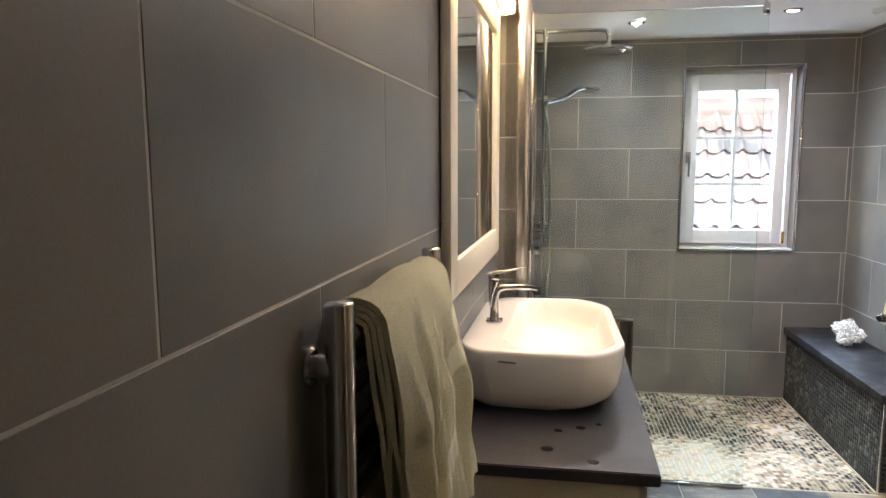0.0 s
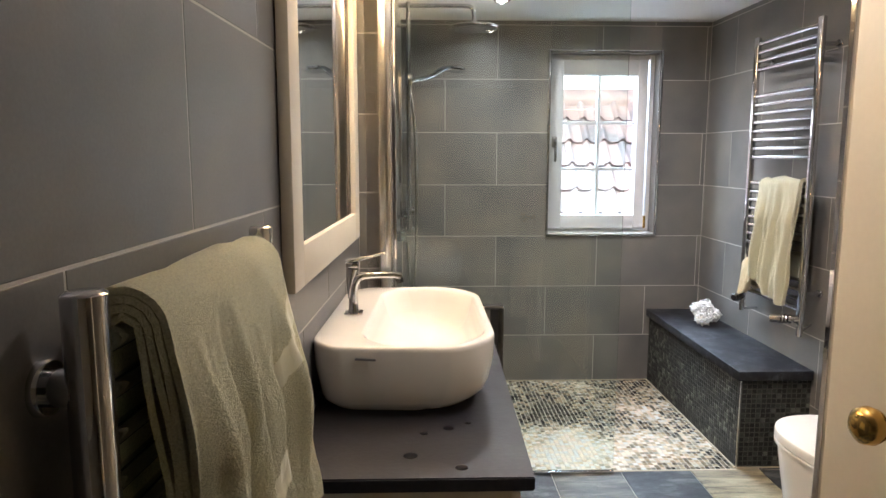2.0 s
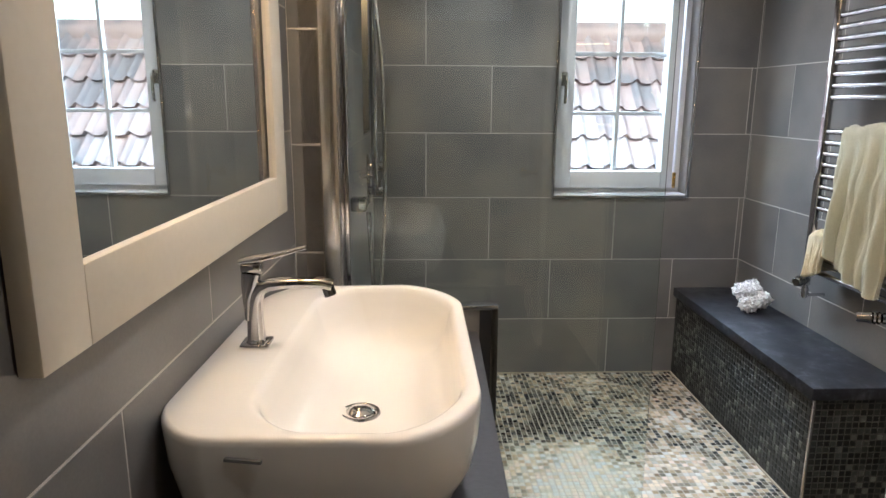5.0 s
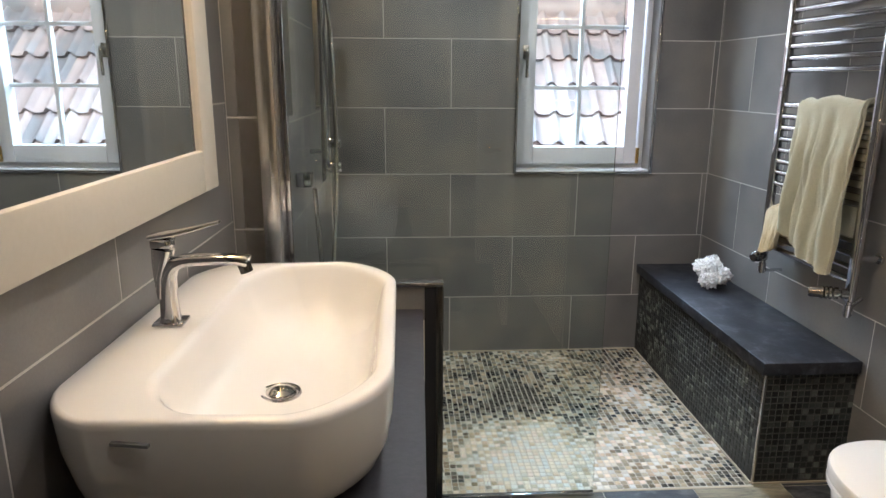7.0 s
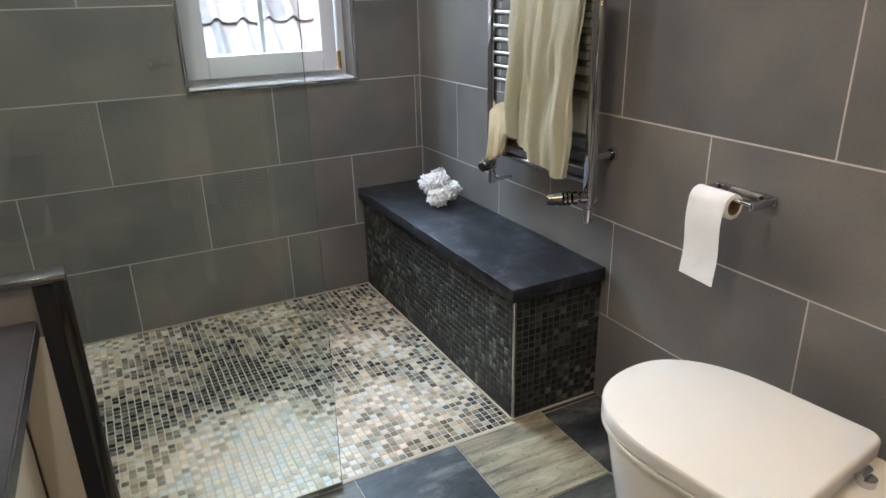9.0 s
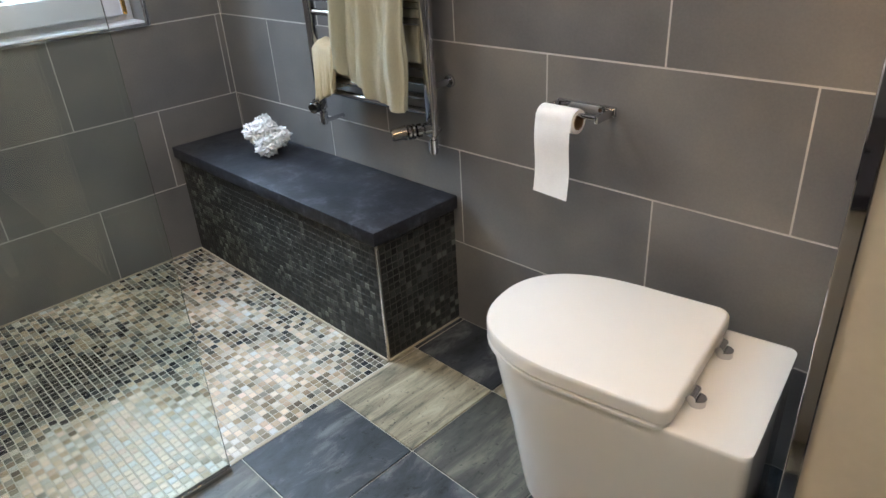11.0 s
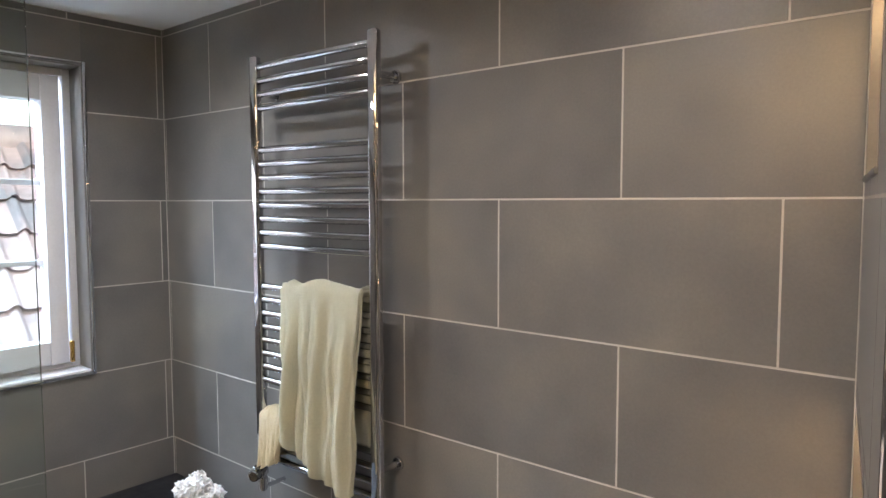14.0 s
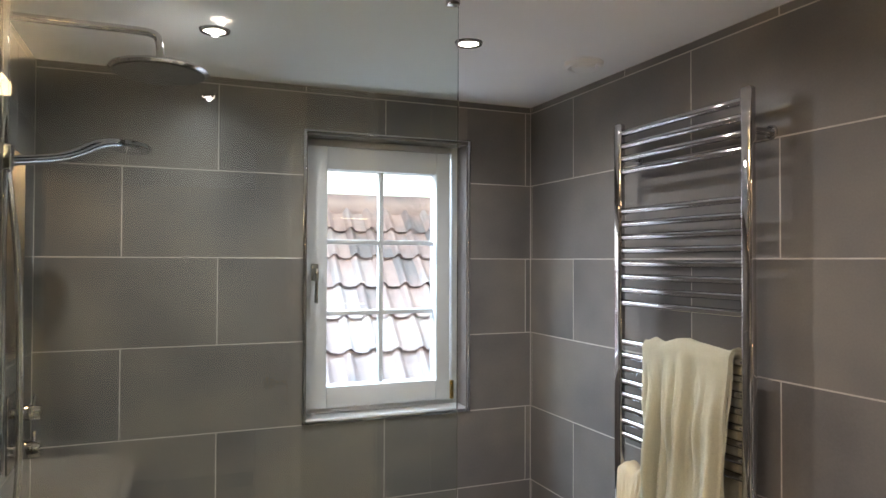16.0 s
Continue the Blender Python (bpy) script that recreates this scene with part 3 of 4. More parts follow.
# ---- ceiling fittings ----
for sx, sy, _ in SPOTS:
    s = thing("ceiling_downlight", "lit recessed ceiling downlight with chrome rim", "light", pose(sx, sy, CEILING), "ceiling downlights")
    part("rim", lathe(bmesh.new(), [(0.029, -0.001), (0.031, -0.006), (0.040, -0.005), (0.043, 0.0)]), M_CHROME, s)
    part("bulb", lathe(bmesh.new(), [(0.0, -0.003), (0.028, -0.003), (0.029, 0.0)]), M_BULB, s, "glowing bulb")

vent = thing("ceiling_vent", "round white plastic ceiling air vent", "vent", pose(1.52, 3.0, CEILING))
part("ring", lathe(bmesh.new(), [(0.040, -0.004), (0.052, -0.018), (0.060, -0.014), (0.062, 0.0)], n=32), M_CEIL, vent)
part("disc", lathe(bmesh.new(), [(0.0, -0.022), (0.034, -0.022), (0.037, -0.018), (0.036, 0.0)], n=32), M_CEIL, vent)

# ---- shower ----
GLASS_Y = 2.414
GX1 = 0.836


def build_screen():
    s = thing("shower_screen", "clear frameless glass shower screen with chrome fittings", "shower screen")
    g = part("glass_panel", boxed(SX + 0.004, GX1, GLASS_Y - 0.004, GLASS_Y + 0.004, 0.012, 2.02, bevel=0.001, segments=1), M_SCREEN, s, "clear glass panel", soft=False)
    g.visible_shadow = False
    part("floor_channel", boxed(0.335, GX1, GLASS_Y - 0.010, GLASS_Y + 0.010, 0.0, 0.014, bevel=0.002), M_CHROME, s, "chrome floor channel")
    part("wall_channel", boxed(SX + 0.0005, SX + 0.014, GLASS_Y - 0.010, GLASS_Y + 0.010, 0.0, 2.03, bevel=0.002), M_CHROME, s, "chrome wall channel")
    b = bmesh.new()
    tube(b, [(GX1 - 0.012, GLASS_Y, 2.0), (GX1 - 0.012, GLASS_Y, CEILING)], 0.006)
    box(b, GX1 - 0.024, GX1, GLASS_Y - 0.012, GLASS_Y + 0.012, 1.985, 2.03, 0.003)
    part("ceiling_bracket", b, M_CHROME, s, "chrome ceiling bracket")


build_screen()


# the rain head's dark reflection, put into the colour of its underside
M_NOZZLE = varied("dark_reflection_nozzles", (0.02, 0.02, 0.02), (0.05, 0.05, 0.048), 0.35, 60, 400, 0.3)
M_DARKSTEEL_REFLECT = material("dark_steel_with_reflection", (0.13, 0.13, 0.125), 0.24, 1.0)[0]


def build_shower():
    s = thing("shower_set", "chrome wall shower set with rain head and hand shower", "shower")
    px, py = SX + 0.055, 2.94
    part("rail", tubed([(px, py, 1.00), (px, py, 2.055)], 0.011, 16), M_CHROME, s)
    part("shower_arm", tubed(arc([(SX + 0.002, 3.10, 2.074), (0.10, 3.10, 2.074), (0.22, 3.10, 2.074), (0.262, 3.10, 2.066), (0.272, 3.10, 2.03), (0.272, 3.10, 1.995)], 6), 0.0105, 14), M_CHROME, s, "slim chrome shower arm")
    hd = lathe(bmesh.new(), [(0.0, 0.03), (0.016, 0.03), (0.02, 0.012), (0.10, 0.008), (0.122, 0.004), (0.125, -0.002), (0.118, -0.008), (0.0, -0.008)], pose(0.272, 3.10, 1.975), 48)
    part("rain_head", hd, M_CHROME, s, "round flat rain shower head")
    part("nozzle_plate", lathe(bmesh.new(), [(0.0, -0.0105), (0.112, -0.0105), (0.114, -0.0075)], pose(0.272, 3.10, 1.975), 48), M_NOZZLE, s, "nozzle plate with the dark reflection in its colour")
    for z in (1.06, 1.95):
        part("rail_bracket", tubed([(SX + 0.001, py, z), (px, py, z)], 0.009, 12), M_CHROME, s)
    hb = bmesh.new()
    box(hb, px - 0.016, px + 0.02, py - 0.016, py + 0.02, 1.675, 1.735, 0.006)
    part("slide_holder", hb, M_CHROME, s)
    handle = arc([(px + 0.005, py + 0.02, 1.70), (0.05, 3.11, 1.735), (0.12, 3.20, 1.785), (0.16, 3.26, 1.80)], 6)
    part("hand_shower_handle", tubed(handle, [0.012 + 0.004 * i / (len(handle) - 1) for i in range(len(handle))], 14), M_CHROME, s)
    part("hand_shower_head", lathe(bmesh.new(), [(0.0, 0.014), (0.03, 0.013), (0.054, 0.004), (0.055, -0.006), (0.048, -0.012), (0.0, -0.012)], pose(0.195, 3.30, 1.80, -6, 4), 36), M_CHROME, s, "round chrome hand shower head")
    hose = arc([(px + 0.005, py + 0.02, 1.69), (px + 0.03, py + 0.01, 1.45), (px + 0.035, py + 0.02, 1.0), (px + 0.02, 2.86, 0.62), (px + 0.015, 2.74, 0.55), (px + 0.01, 2.64, 0.72), (px, 2.605, 0.98)], 10)
    part("hose", tubed(hose, 0.0075, 10), M_STEEL, s, "ribbed metal shower hose")
    el = bmesh.new()
    box(el, SX + 0.001, SX + 0.05, 2.58, 2.63, 0.985, 1.03, 0.006)
    part("hose_outlet", el, M_CHROME, s, "square chrome hose outlet")
    for z, r in ((1.055, 0.022), (0.955, 0.026)):
        v = bmesh.new()
        lathe(v, [(0.0, 0.075), (r * 0.9, 0.075), (r, 0.068), (r, 0.03), (r * 0.7, 0.025), (r * 0.7, 0.0)], pose(SX, 3.33, z, 0, 90), 28)
        tube(v, [(SX + 0.055, 3.33, z), (SX + 0.06, 3.33, z + 0.05)], [0.006, 0.005])
        part("valve_handle", v, M_CHROME, s, "round chrome valve handle")
    part("valve_plate", boxed(SX + 0.0005, SX + 0.006, 3.28, 3.38, 0.90, 1.11, bevel=0.002), M_CHROME, s)


build_shower()


def niche(name, m, u0, u1, z0, z1, depth):
    """Lining of a wall recess: back, sides, floor and top, with a small lit downlight; the opening faces +y."""
    n = tagged(thing(name, "tiled wall recess with a lit edge", "recess", m), kind="structure")
    b = bmesh.new()
    box(b, u0, u1, -depth, -depth + 0.006, z0, z1)
    box(b, u0 - 0.001, u0 + 0.006, -depth + 0.006, 0.001, z0, z1)
    box(b, u1 - 0.006, u1 + 0.001, -depth + 0.006, 0.001, z0, z1)
    box(b, u0, u1, -depth + 0.006, 0.001, z1 - 0.006, z1 + 0.001)
    part("lining", b, M_TILE, n, soft=False)
    part("ledge", boxed(u0, u1, -depth + 0.006, 0.004, z0 - 0.001, z0 + 0.007, bevel=0.001), M_TILE, n)
    part("niche_light", boxed(u0 + 0.02, u1 - 0.02, -0.05, -0.02, z1 - 0.010, z1 - 0.0055), M_STRIP, n, "glowing light strip", soft=False)


M_STRIP = glowing("niche_strip", (1.0, 0.64, 0.32), 28)
ms = pose(SX, FAR_Y, 0, 0, 0, -90)
niche("recess_shower", ms, FAR_Y - N1[1], FAR_Y - N1[0], NZ0, NZ1, 0.095)
niche("recess_shower", ms, FAR_Y - N2[1], FAR_Y - N2[0], NZ0, NZ1, 0.095)
for q in (NICHE_A, NICHE_B):
    niche("recess_toilet", nb, *q, 0.115)

# polished cover on the pier's corner
pc = bmesh.new()
prof = [(-0.150, PIER_Y - 0.001), (-0.150, PIER_Y - 0.010), (-0.147, PIER_Y - 0.014), (-0.125, PIER_Y - 0.0165), (-0.104, PIER_Y - 0.014), (-0.099, PIER_Y - 0.009), (-0.099, GLASS_Y - 0.014), (-0.150, GLASS_Y - 0.014)]
loft(pc, [[(x, y, z) for x, y in prof] for z in (0.0, CEILING)])
col = part("corner_column", pc, M_STEEL, None, "polished steel cover on the pier's corner")
tagged(col, kind="structure")

# low wall at the end of the vanity
lw = tagged(thing("wall_low", "low dark tiled wall with chrome edges beside the vanity", "wall"), kind="structure")
part("body", boxed(-0.148, 0.326, 2.2935, 2.3285, 0, 0.754), M_TILE, lw, soft=False)
part("edge_trim", boxed(-0.148, 0.338, 2.286, 2.336, 0.7545, 0.766, bevel=0.002), M_CHROME, lw, "chrome edge trim along the top")
part("end_panel", boxed(0.3265, 0.335, 2.294, 2.3285, 0, 0.754), M_STEEL, lw, "brushed metal end panel", soft=False)
# added strips: cream for the cabinet's side, black for the gap's shade
part("standin_strip", boxed(0.226, 0.285, 2.289, 2.2932, 0, 0.655), M_CREAM, lw, "cream strip standing in for the cabinet's side", soft=False)
part("standin_strip", boxed(0.2855, 0.3175, 2.289, 2.2932, 0, 0.752), M_BLACK, lw, "black strip painted for the shaded gap", soft=False)
# chrome edges; the dark they reflect is put into the metal's colour
for y in (2.286, 2.329):
    part("edge_trim", boxed(0.318, 0.338, y, y + 0.007, 0, 0.754, bevel=0.001), M_DARKSTEEL_REFLECT, lw, "polished edge trim with a dark reflection in its colour")

# ---- bench ----
BX, BY = 1.385, 2.445
bench = thing("shower_bench", "tiled bench with a black slate seat slab", "bench")
part("body", boxed(BX + 0.001, 1.70, BY + 0.001, 3.618, 0, 0.402), M_DGROUT, bench, soft=False)
slab = boxed(BX - 0.022, 1.688, BY - 0.024, 3.612, 0.402, 0.444, bevel=0.004)
part("seat_slab", slab, M_SCUFFED, bench, "black slate slab with pale scuffs")
part("corner_trim", boxed(BX - 0.001, BX + 0.006, BY - 0.001, BY + 0.006, 0, 0.402, bevel=0.001), M_STEEL, bench, "metal corner trim")

# ---- vanity ----
CZ = 0.692


def wall_x(y):
    return LW0[0] + (LW1[0] - LW0[0]) * (y - LW0[1]) / (LW1[1] - LW0[1])


van = thing("vanity_cabinet", "cream painted bathroom vanity cabinet", "cabinet")
part("body", boxed(-0.231, 0.205, 1.03, 2.284, 0.10, CZ - 0.032), M_CREAM, van, soft=False)
part("plinth", boxed(-0.23, 0.15, 1.03, 2.27, 0, 0.10), M_CREAM, van, soft=False)
for y0, y1 in ((1.036, 1.42), (1.426, 1.85), (1.856, 2.275)):
    d = part("door", boxed(0.2055, 0.224, y0, y1, 0.115, CZ - 0.045, bevel=0.002), M_CREAM, van)
top = thing("vanity_worktop", "black slate worktop with a few water spots", "worktop", pose(0, 0, 0))
sl = boxed(0, 1, 1.012, 2.2855, CZ - 0.031, CZ)
for v in sl.verts:
    v.co.x = (0.250 + 0.0245 * (v.co.y - 1.012)) if v.co.x > 0.5 else wall_x(v.co.y) + 0.0005
bmesh.ops.bevel(sl, geom=sl.edges[:], offset=0.003, segments=2, affect="EDGES")
part("slab", sl, M_WORKTOP, top)
for x, y, r in ((-0.01, 1.12, 0.016), (0.10, 1.06, 0.014), (0.02, 1.24, 0.010), (0.08, 1.27, 0.013), (0.13, 1.30, 0.008)):
    part("water_spot", lathe(bmesh.new(), [(0.0, 0.0012), (r * 0.7, 0.001), (r, 0.0002)], pose(x, y, CZ), 20), material("wet_spot", (0.012, 0.011, 0.012), 0.08)[0], top, "dark wet spot")

RIM = 0.882
X0, X1, Y0, Y1 = -0.258, 0.208, 1.352, 2.058
BOW = 0.052                                  # how far the two ends swell out


def ring(x0, x1, y0, y1, r, z, bow=BOW):
    cx, hw, cy = (x0 + x1) / 2, (x1 - x0) / 2, (y0 + y1) / 2
    out = []
    for x, y in rounded(x0, x1, y0, y1, r, 12):
        swell = bow * max(0.0, 1 - ((x - cx) / hw) ** 2) * min(1.0, abs(y - cy) / (0.5 * (y1 - y0)))
        side = 0.008 * max(0.0, 1 - ((y - cy) / (0.5 * (y1 - y0))) ** 2) if x > cx else 0.0
        lean = 0.04 * (y - 1.705) * max(0.0, (cx - x) / hw)
        out.append((x + side + lean, y + math.copysign(swell, y - cy), z))
    return out


def build_sink():
    s = thing("vessel_sink", "white ceramic vessel sink with a tap ledge", "sink")
    bm = bmesh.new()
    loops = []
    for inset, z in ((0.085, CZ), (0.085, CZ + 0.012), (0.058, CZ + 0.014), (0.036, CZ + 0.022), (0.022, CZ + 0.038), (0.011, CZ + 0.07), (0.003, CZ + 0.12), (0.0, RIM - 0.014), (0.0007, RIM - 0.006), (0.003, RIM - 0.002), (0.0065, RIM)):
        b = min(inset, 0.014)
        loops.append(ring(X0 + b, X1 - inset, Y0 + inset, Y1 - inset, (0.125, 0.085, 0.085, 0.125), z))
    bx0 = X0 + 0.120
    for inset, z, r in ((0.0, RIM, 0.120), (0.003, RIM - 0.001, 0.120), (0.007, RIM - 0.005, 0.12), (0.011, RIM - 0.014, 0.12), (0.018, RIM - 0.04, 0.12), (0.028, RIM - 0.075, 0.115), (0.042, RIM - 0.098, 0.105), (0.062, RIM - 0.112, 0.078), (0.090, RIM - 0.121, 0.040)):
        loops.append(ring(bx0 + inset * 1.25, X1 - 0.020 - inset, Y0 + 0.020 + inset, Y1 - 0.020 - inset, (r, r * 0.65 + 0.012, r * 0.65 + 0.012, r), z, BOW * 0.9))
    loft(bm, loops, True, False)
    last = loops[-1]
    cx = sum(p[0] for p in last) / len(last)
    cy = sum(p[1] for p in last) / len(last)
    c = bm.verts.new((cx, cy, RIM - 0.128))
    bm.verts.ensure_lookup_table()
    n = len(last)
    ringv = bm.verts[-1 - n:-1]
    for k in range(n):
        bm.faces.new((ringv[k], ringv[(k + 1) % n], c))
    bmesh.ops.recalc_face_normals(bm, faces=bm.faces)
    part("basin", bm, M_CERAMIC, s)
    m = pose(0.004, 1.648, RIM - 0.1255)
    part("drain_rim", lathe(bmesh.new(), [(0.025, 0.0), (0.031, 0.004), (0.036, 0.0045), (0.038, 0.001), (0.036, -0.004)], m, 36), M_CHROME, s, "chrome drain ring")
    part("drain_cap", lathe(bmesh.new(), [(0.0, 0.013), (0.012, 0.0122), (0.020, 0.0098), (0.0262, 0.006), (0.0265, 0.003), (0.02, 0.0)], m, 36), M_CHROME, s, "domed chrome drain plug")
    mark = part("maker_mark", boxed(-0.026, 0.026, -0.0006, 0.006, -0.0022, 0.0022), material("grey_print", (0.15, 0.15, 0.15), 0.5)[0], s, "small grey printed mark", soft=False)
    mark.matrix_basis = pose(-0.124, 1.3107, RIM - 0.029, 0, 0, -10)


build_sink()


def build_tap():
    t = thing("basin_tap", "chrome single lever basin mixer tap", "tap", pose(-0.188, 1.682, RIM))
    part("base", boxed(-0.027, 0.027, -0.025, 0.025, 0.0, 0.007, bevel=0.003), M_CHROME, t)

    def swept(rows):
        """A bar of rounded section along the x-z plane: x, z, half width, half thickness."""
        bm, loops = bmesh.new(), []
        for i, (x, z, w, h) in enumerate(rows):
            xa, za = rows[max(i - 1, 0)][:2]
            xb, zb = rows[min(i + 1, len(rows) - 1)][:2]
            d = Vector((xb - xa, zb - za)).normalized()
            loops.append([(x - d.y * q, y, z + d.x * q) for y, q in rounded(-w, w, -h, h, min(w, h) * 0.6, 4)])
        return loft(bm, loops)

    part("body", swept([(0.0, 0.006, 0.019, 0.018), (0.0, 0.014, 0.0175, 0.015), (0.0, 0.05, 0.0165, 0.013), (0.001, 0.082, 0.0165, 0.0125), (0.005, 0.099, 0.0165, 0.0125), (0.014, 0.110, 0.0165, 0.012), (0.030, 0.116, 0.016, 0.0105), (0.05, 0.118, 0.0155, 0.0095), (0.09, 0.119, 0.015, 0.0085), (0.124, 0.118, 0.0145, 0.0085), (0.143, 0.113, 0.014, 0.009)]), M_CHROME, t, "curved chrome spout")
    part("column", swept([(-0.011, 0.05, 0.016, 0.004), (-0.010, 0.09, 0.0165, 0.009), (-0.006, 0.115, 0.017, 0.015), (-0.002, 0.138, 0.017, 0.018)]), M_CHROME, t)
    part("aerator", tubed([(0.134, 0, 0.110), (0.139, 0, 0.094)], 0.0115, 20), M_DARKSTEEL_REFLECT, t, "dark aerator")
    part("cartridge", boxed(-0.020, 0.016, -0.0155, 0.0155, 0.140, 0.157, bevel=0.004), M_CHROME, t)
    part("lever", swept([(-0.022, 0.160, 0.0165, 0.0035), (0.0, 0.163, 0.0165, 0.005), (0.025, 0.167, 0.0155, 0.0045), (0.06, 0.175, 0.0125, 0.0035), (0.098, 0.185, 0.009, 0.0025)]), M_CHROME, t)
    return t


build_tap()


def build_mirror():
    y0, y1, z0, z1, fw = 1.11, 2.14, 1.060, 1.975, 0.093
    fn = 0.092
    ang = math.degrees(math.atan2(LW1[0] - LW0[0], LW1[1] - LW0[1]))
    m = thing("wall_mirror", "large mirror in a flat cream painted frame", "mirror", pose(wall_x(0), 0, 0, 0, 0, -ang))
    for n, a, b, c, d in (("frame_side", y0, y0 + fw, z0, z1), ("frame_side", y1 - fn, y1, z0, z1), ("frame_rail", y0 + fw, y1 - fn, z0, z0 + fw), ("frame_rail", y0 + fw, y1 - fn, z1 - fw, z1)):
        part(n, boxed(0.003, 0.030, a, b, c, d, bevel=0.003), M_CREAM, m)
    part("mirror_glass", boxed(0.005, 0.021, y0 + fw - 0.005, y1 - fn + 0.005, z0 + fw - 0.005, z1 - fw + 0.005), M_MIRROR, m, "clear mirror glass", soft=False)


build_mirror()

lamp = thing("mirror_lamp", "warm glowing wall lamp above the mirror", "lamp", pose(wall_x(1.72), 1.72, 2.005))
part("backplate", boxed(0.004, 0.046, -0.20, 0.20, -0.012, 0.012, bevel=0.004), M_CHROME, lamp)
part("shade", boxed(0.045, 0.095, -0.50, 0.50, -0.022, 0.022, bevel=0.008), M_SHADE, lamp, "glowing frosted shade")
part("end_cap", boxed(0.038, 0.102, 0.501, 0.515, -0.028, 0.028, bevel=0.003), M_STEEL, lamp)
part("end_cap", boxed(0.038, 0.102, -0.515, -0.501, -0.028, 0.028, bevel=0.003), M_STEEL, lamp)


# ---- towel radiators ----
def build_radiator(name, label, m, width, z0, z1, bars, bracket_z, post=(0.017, 0.012), off=0.080, rim=0.009, arm=0.009):
    """Local x runs along the wall, +y away from it."""
    r = thing(name, label, "towel radiator", m, "chrome towel radiators")
    for x in (0, width):
        b = bmesh.new()
        loops = []
        for z, k in ((z0, 0.8), (z0 + 0.003, 1), (z1 - 0.003, 1), (z1, 0.8)):
            loops.append([(x + px * k, off + py * k, z) for px, py in rounded(-post[0], post[0], -post[1], post[1], rim, 6)])
        loft(b, loops)
        part("post", b, M_CHROME, r)
    for z in bars:
        pts = [(width * k / 10, off - 0.004 + 0.006 * math.sin(math.pi * k / 10), z) for k in range(11)]
        part("rung", tubed(pts, 0.0105, 12), M_CHROME, r)
    for z in bracket_z:
        for x in (0, width):
            k = bmesh.new()
            tube(k, [(x, 0.0005, z), (x, off, z)], arm, 18)
            lathe(k, [(0.0, 0.008), (arm + 0.007, 0.008), (arm + 0.009, 0.004), (arm + 0.009, 0.0)], pose(x, 0.0005, z, -90), 24)
            part("wall_bracket", k, M_CHROME, r)
    return r


RB = [1.875, 1.835, 1.795, 1.755] + [1.632 - 0.0405 * k for k in range(8)] + [1.228 - 0.0405 * k for k in range(8)] + [0.83, 0.79, 0.75, 0.71]
east_ang = math.degrees(math.atan2(FAR_Y - RC[1], FR - RC[0]))


def east(y):
    return RC[0] + (FR - RC[0]) * (y - RC[1]) / (FAR_Y - RC[1])


mr = pose(east(2.432), 2.432, 0, 0, 0, east_ang)
rad = build_radiator("towel_radiator", "tall chrome ladder towel radiator on the tiled wall", mr, 0.50, 0.645, 1.905, RB, (0.78, 1.80))
for x, sgn in ((0.0, 1), (0.50, -1)):
    v = bmesh.new()
    tube(v, [(x, 0.08, 0.650), (x, 0.08, 0.632)], 0.0095, 16)
    tube(v, [(x, 0.08, 0.634), (x, 0.08, 0.600)], 0.0135, 20)
    tube(v, [(x, 0.08, 0.602), (x, 0.08, 0.594)], 0.0105, 16)
    part("tail_nut", v, M_CHROME, rad, "chrome tail nut")
    route = [(x, 0.08, 0.612), (x + 0.02, 0.068, 0.600), (x + 0.045, 0.035, 0.612), (x + 0.05, 0.001, 0.635)] if sgn > 0 else [(x, 0.08, 0.612), (x, 0.06, 0.604), (x, 0.03, 0.604), (x, 0.001, 0.604)]
    v = tubed(arc(route, 6), 0.0065, 12)
    part("pipe", v, M_CHROME, rad, "curved supply pipe")
    long = 1.0 if sgn > 0 else 0.62
    axis = Vector((0.5 * sgn, 0.86, -0.05)).to_track_quat("Z", "Y").to_matrix().to_4x4()
    steps = ((0.0, 0.017), (0.024, 0.017), (0.026, 0.012), (0.031, 0.012), (0.032, 0.019), (0.044, 0.019), (0.046, 0.014), (0.051, 0.021), (0.057, 0.021), (0.060, 0.017), (0.063, 0.021), (0.069, 0.021), (0.072, 0.017), (0.075, 0.021), (0.081, 0.020), (0.084, 0.0175), (0.110, 0.0175), (0.116, 0.014))
    v = lathe(bmesh.new(), [(0.0, 0.0)] + [(q, z * long) for z, q in steps] + [(0.0, 0.117 * long)], Matrix.Translation((x, 0.08, 0.668)) @ axis, 20)
    part("valve", v, M_DARKREFLECT, rad, "ridged chrome radiator valve with a dark reflection in its colour")

mlw = pose(wall_x(0.82), 0.82, 0, 0, 0, -90 - math.degrees(math.atan2(LW1[0] - LW0[0], LW1[1] - LW0[1])))
ZB = [1.180 - 0.045 * k for k in range(6)] + [0.855 - 0.045 * k for k in range(6)]
build_radiator("towel_radiator", "low chrome ladder towel radiator beside the doorway", mlw, 0.54, 0.435, 1.236, ZB, (1.150, 0.565), post=(0.0195, 0.019), off=0.042, rim=0.0185, arm=0.017)


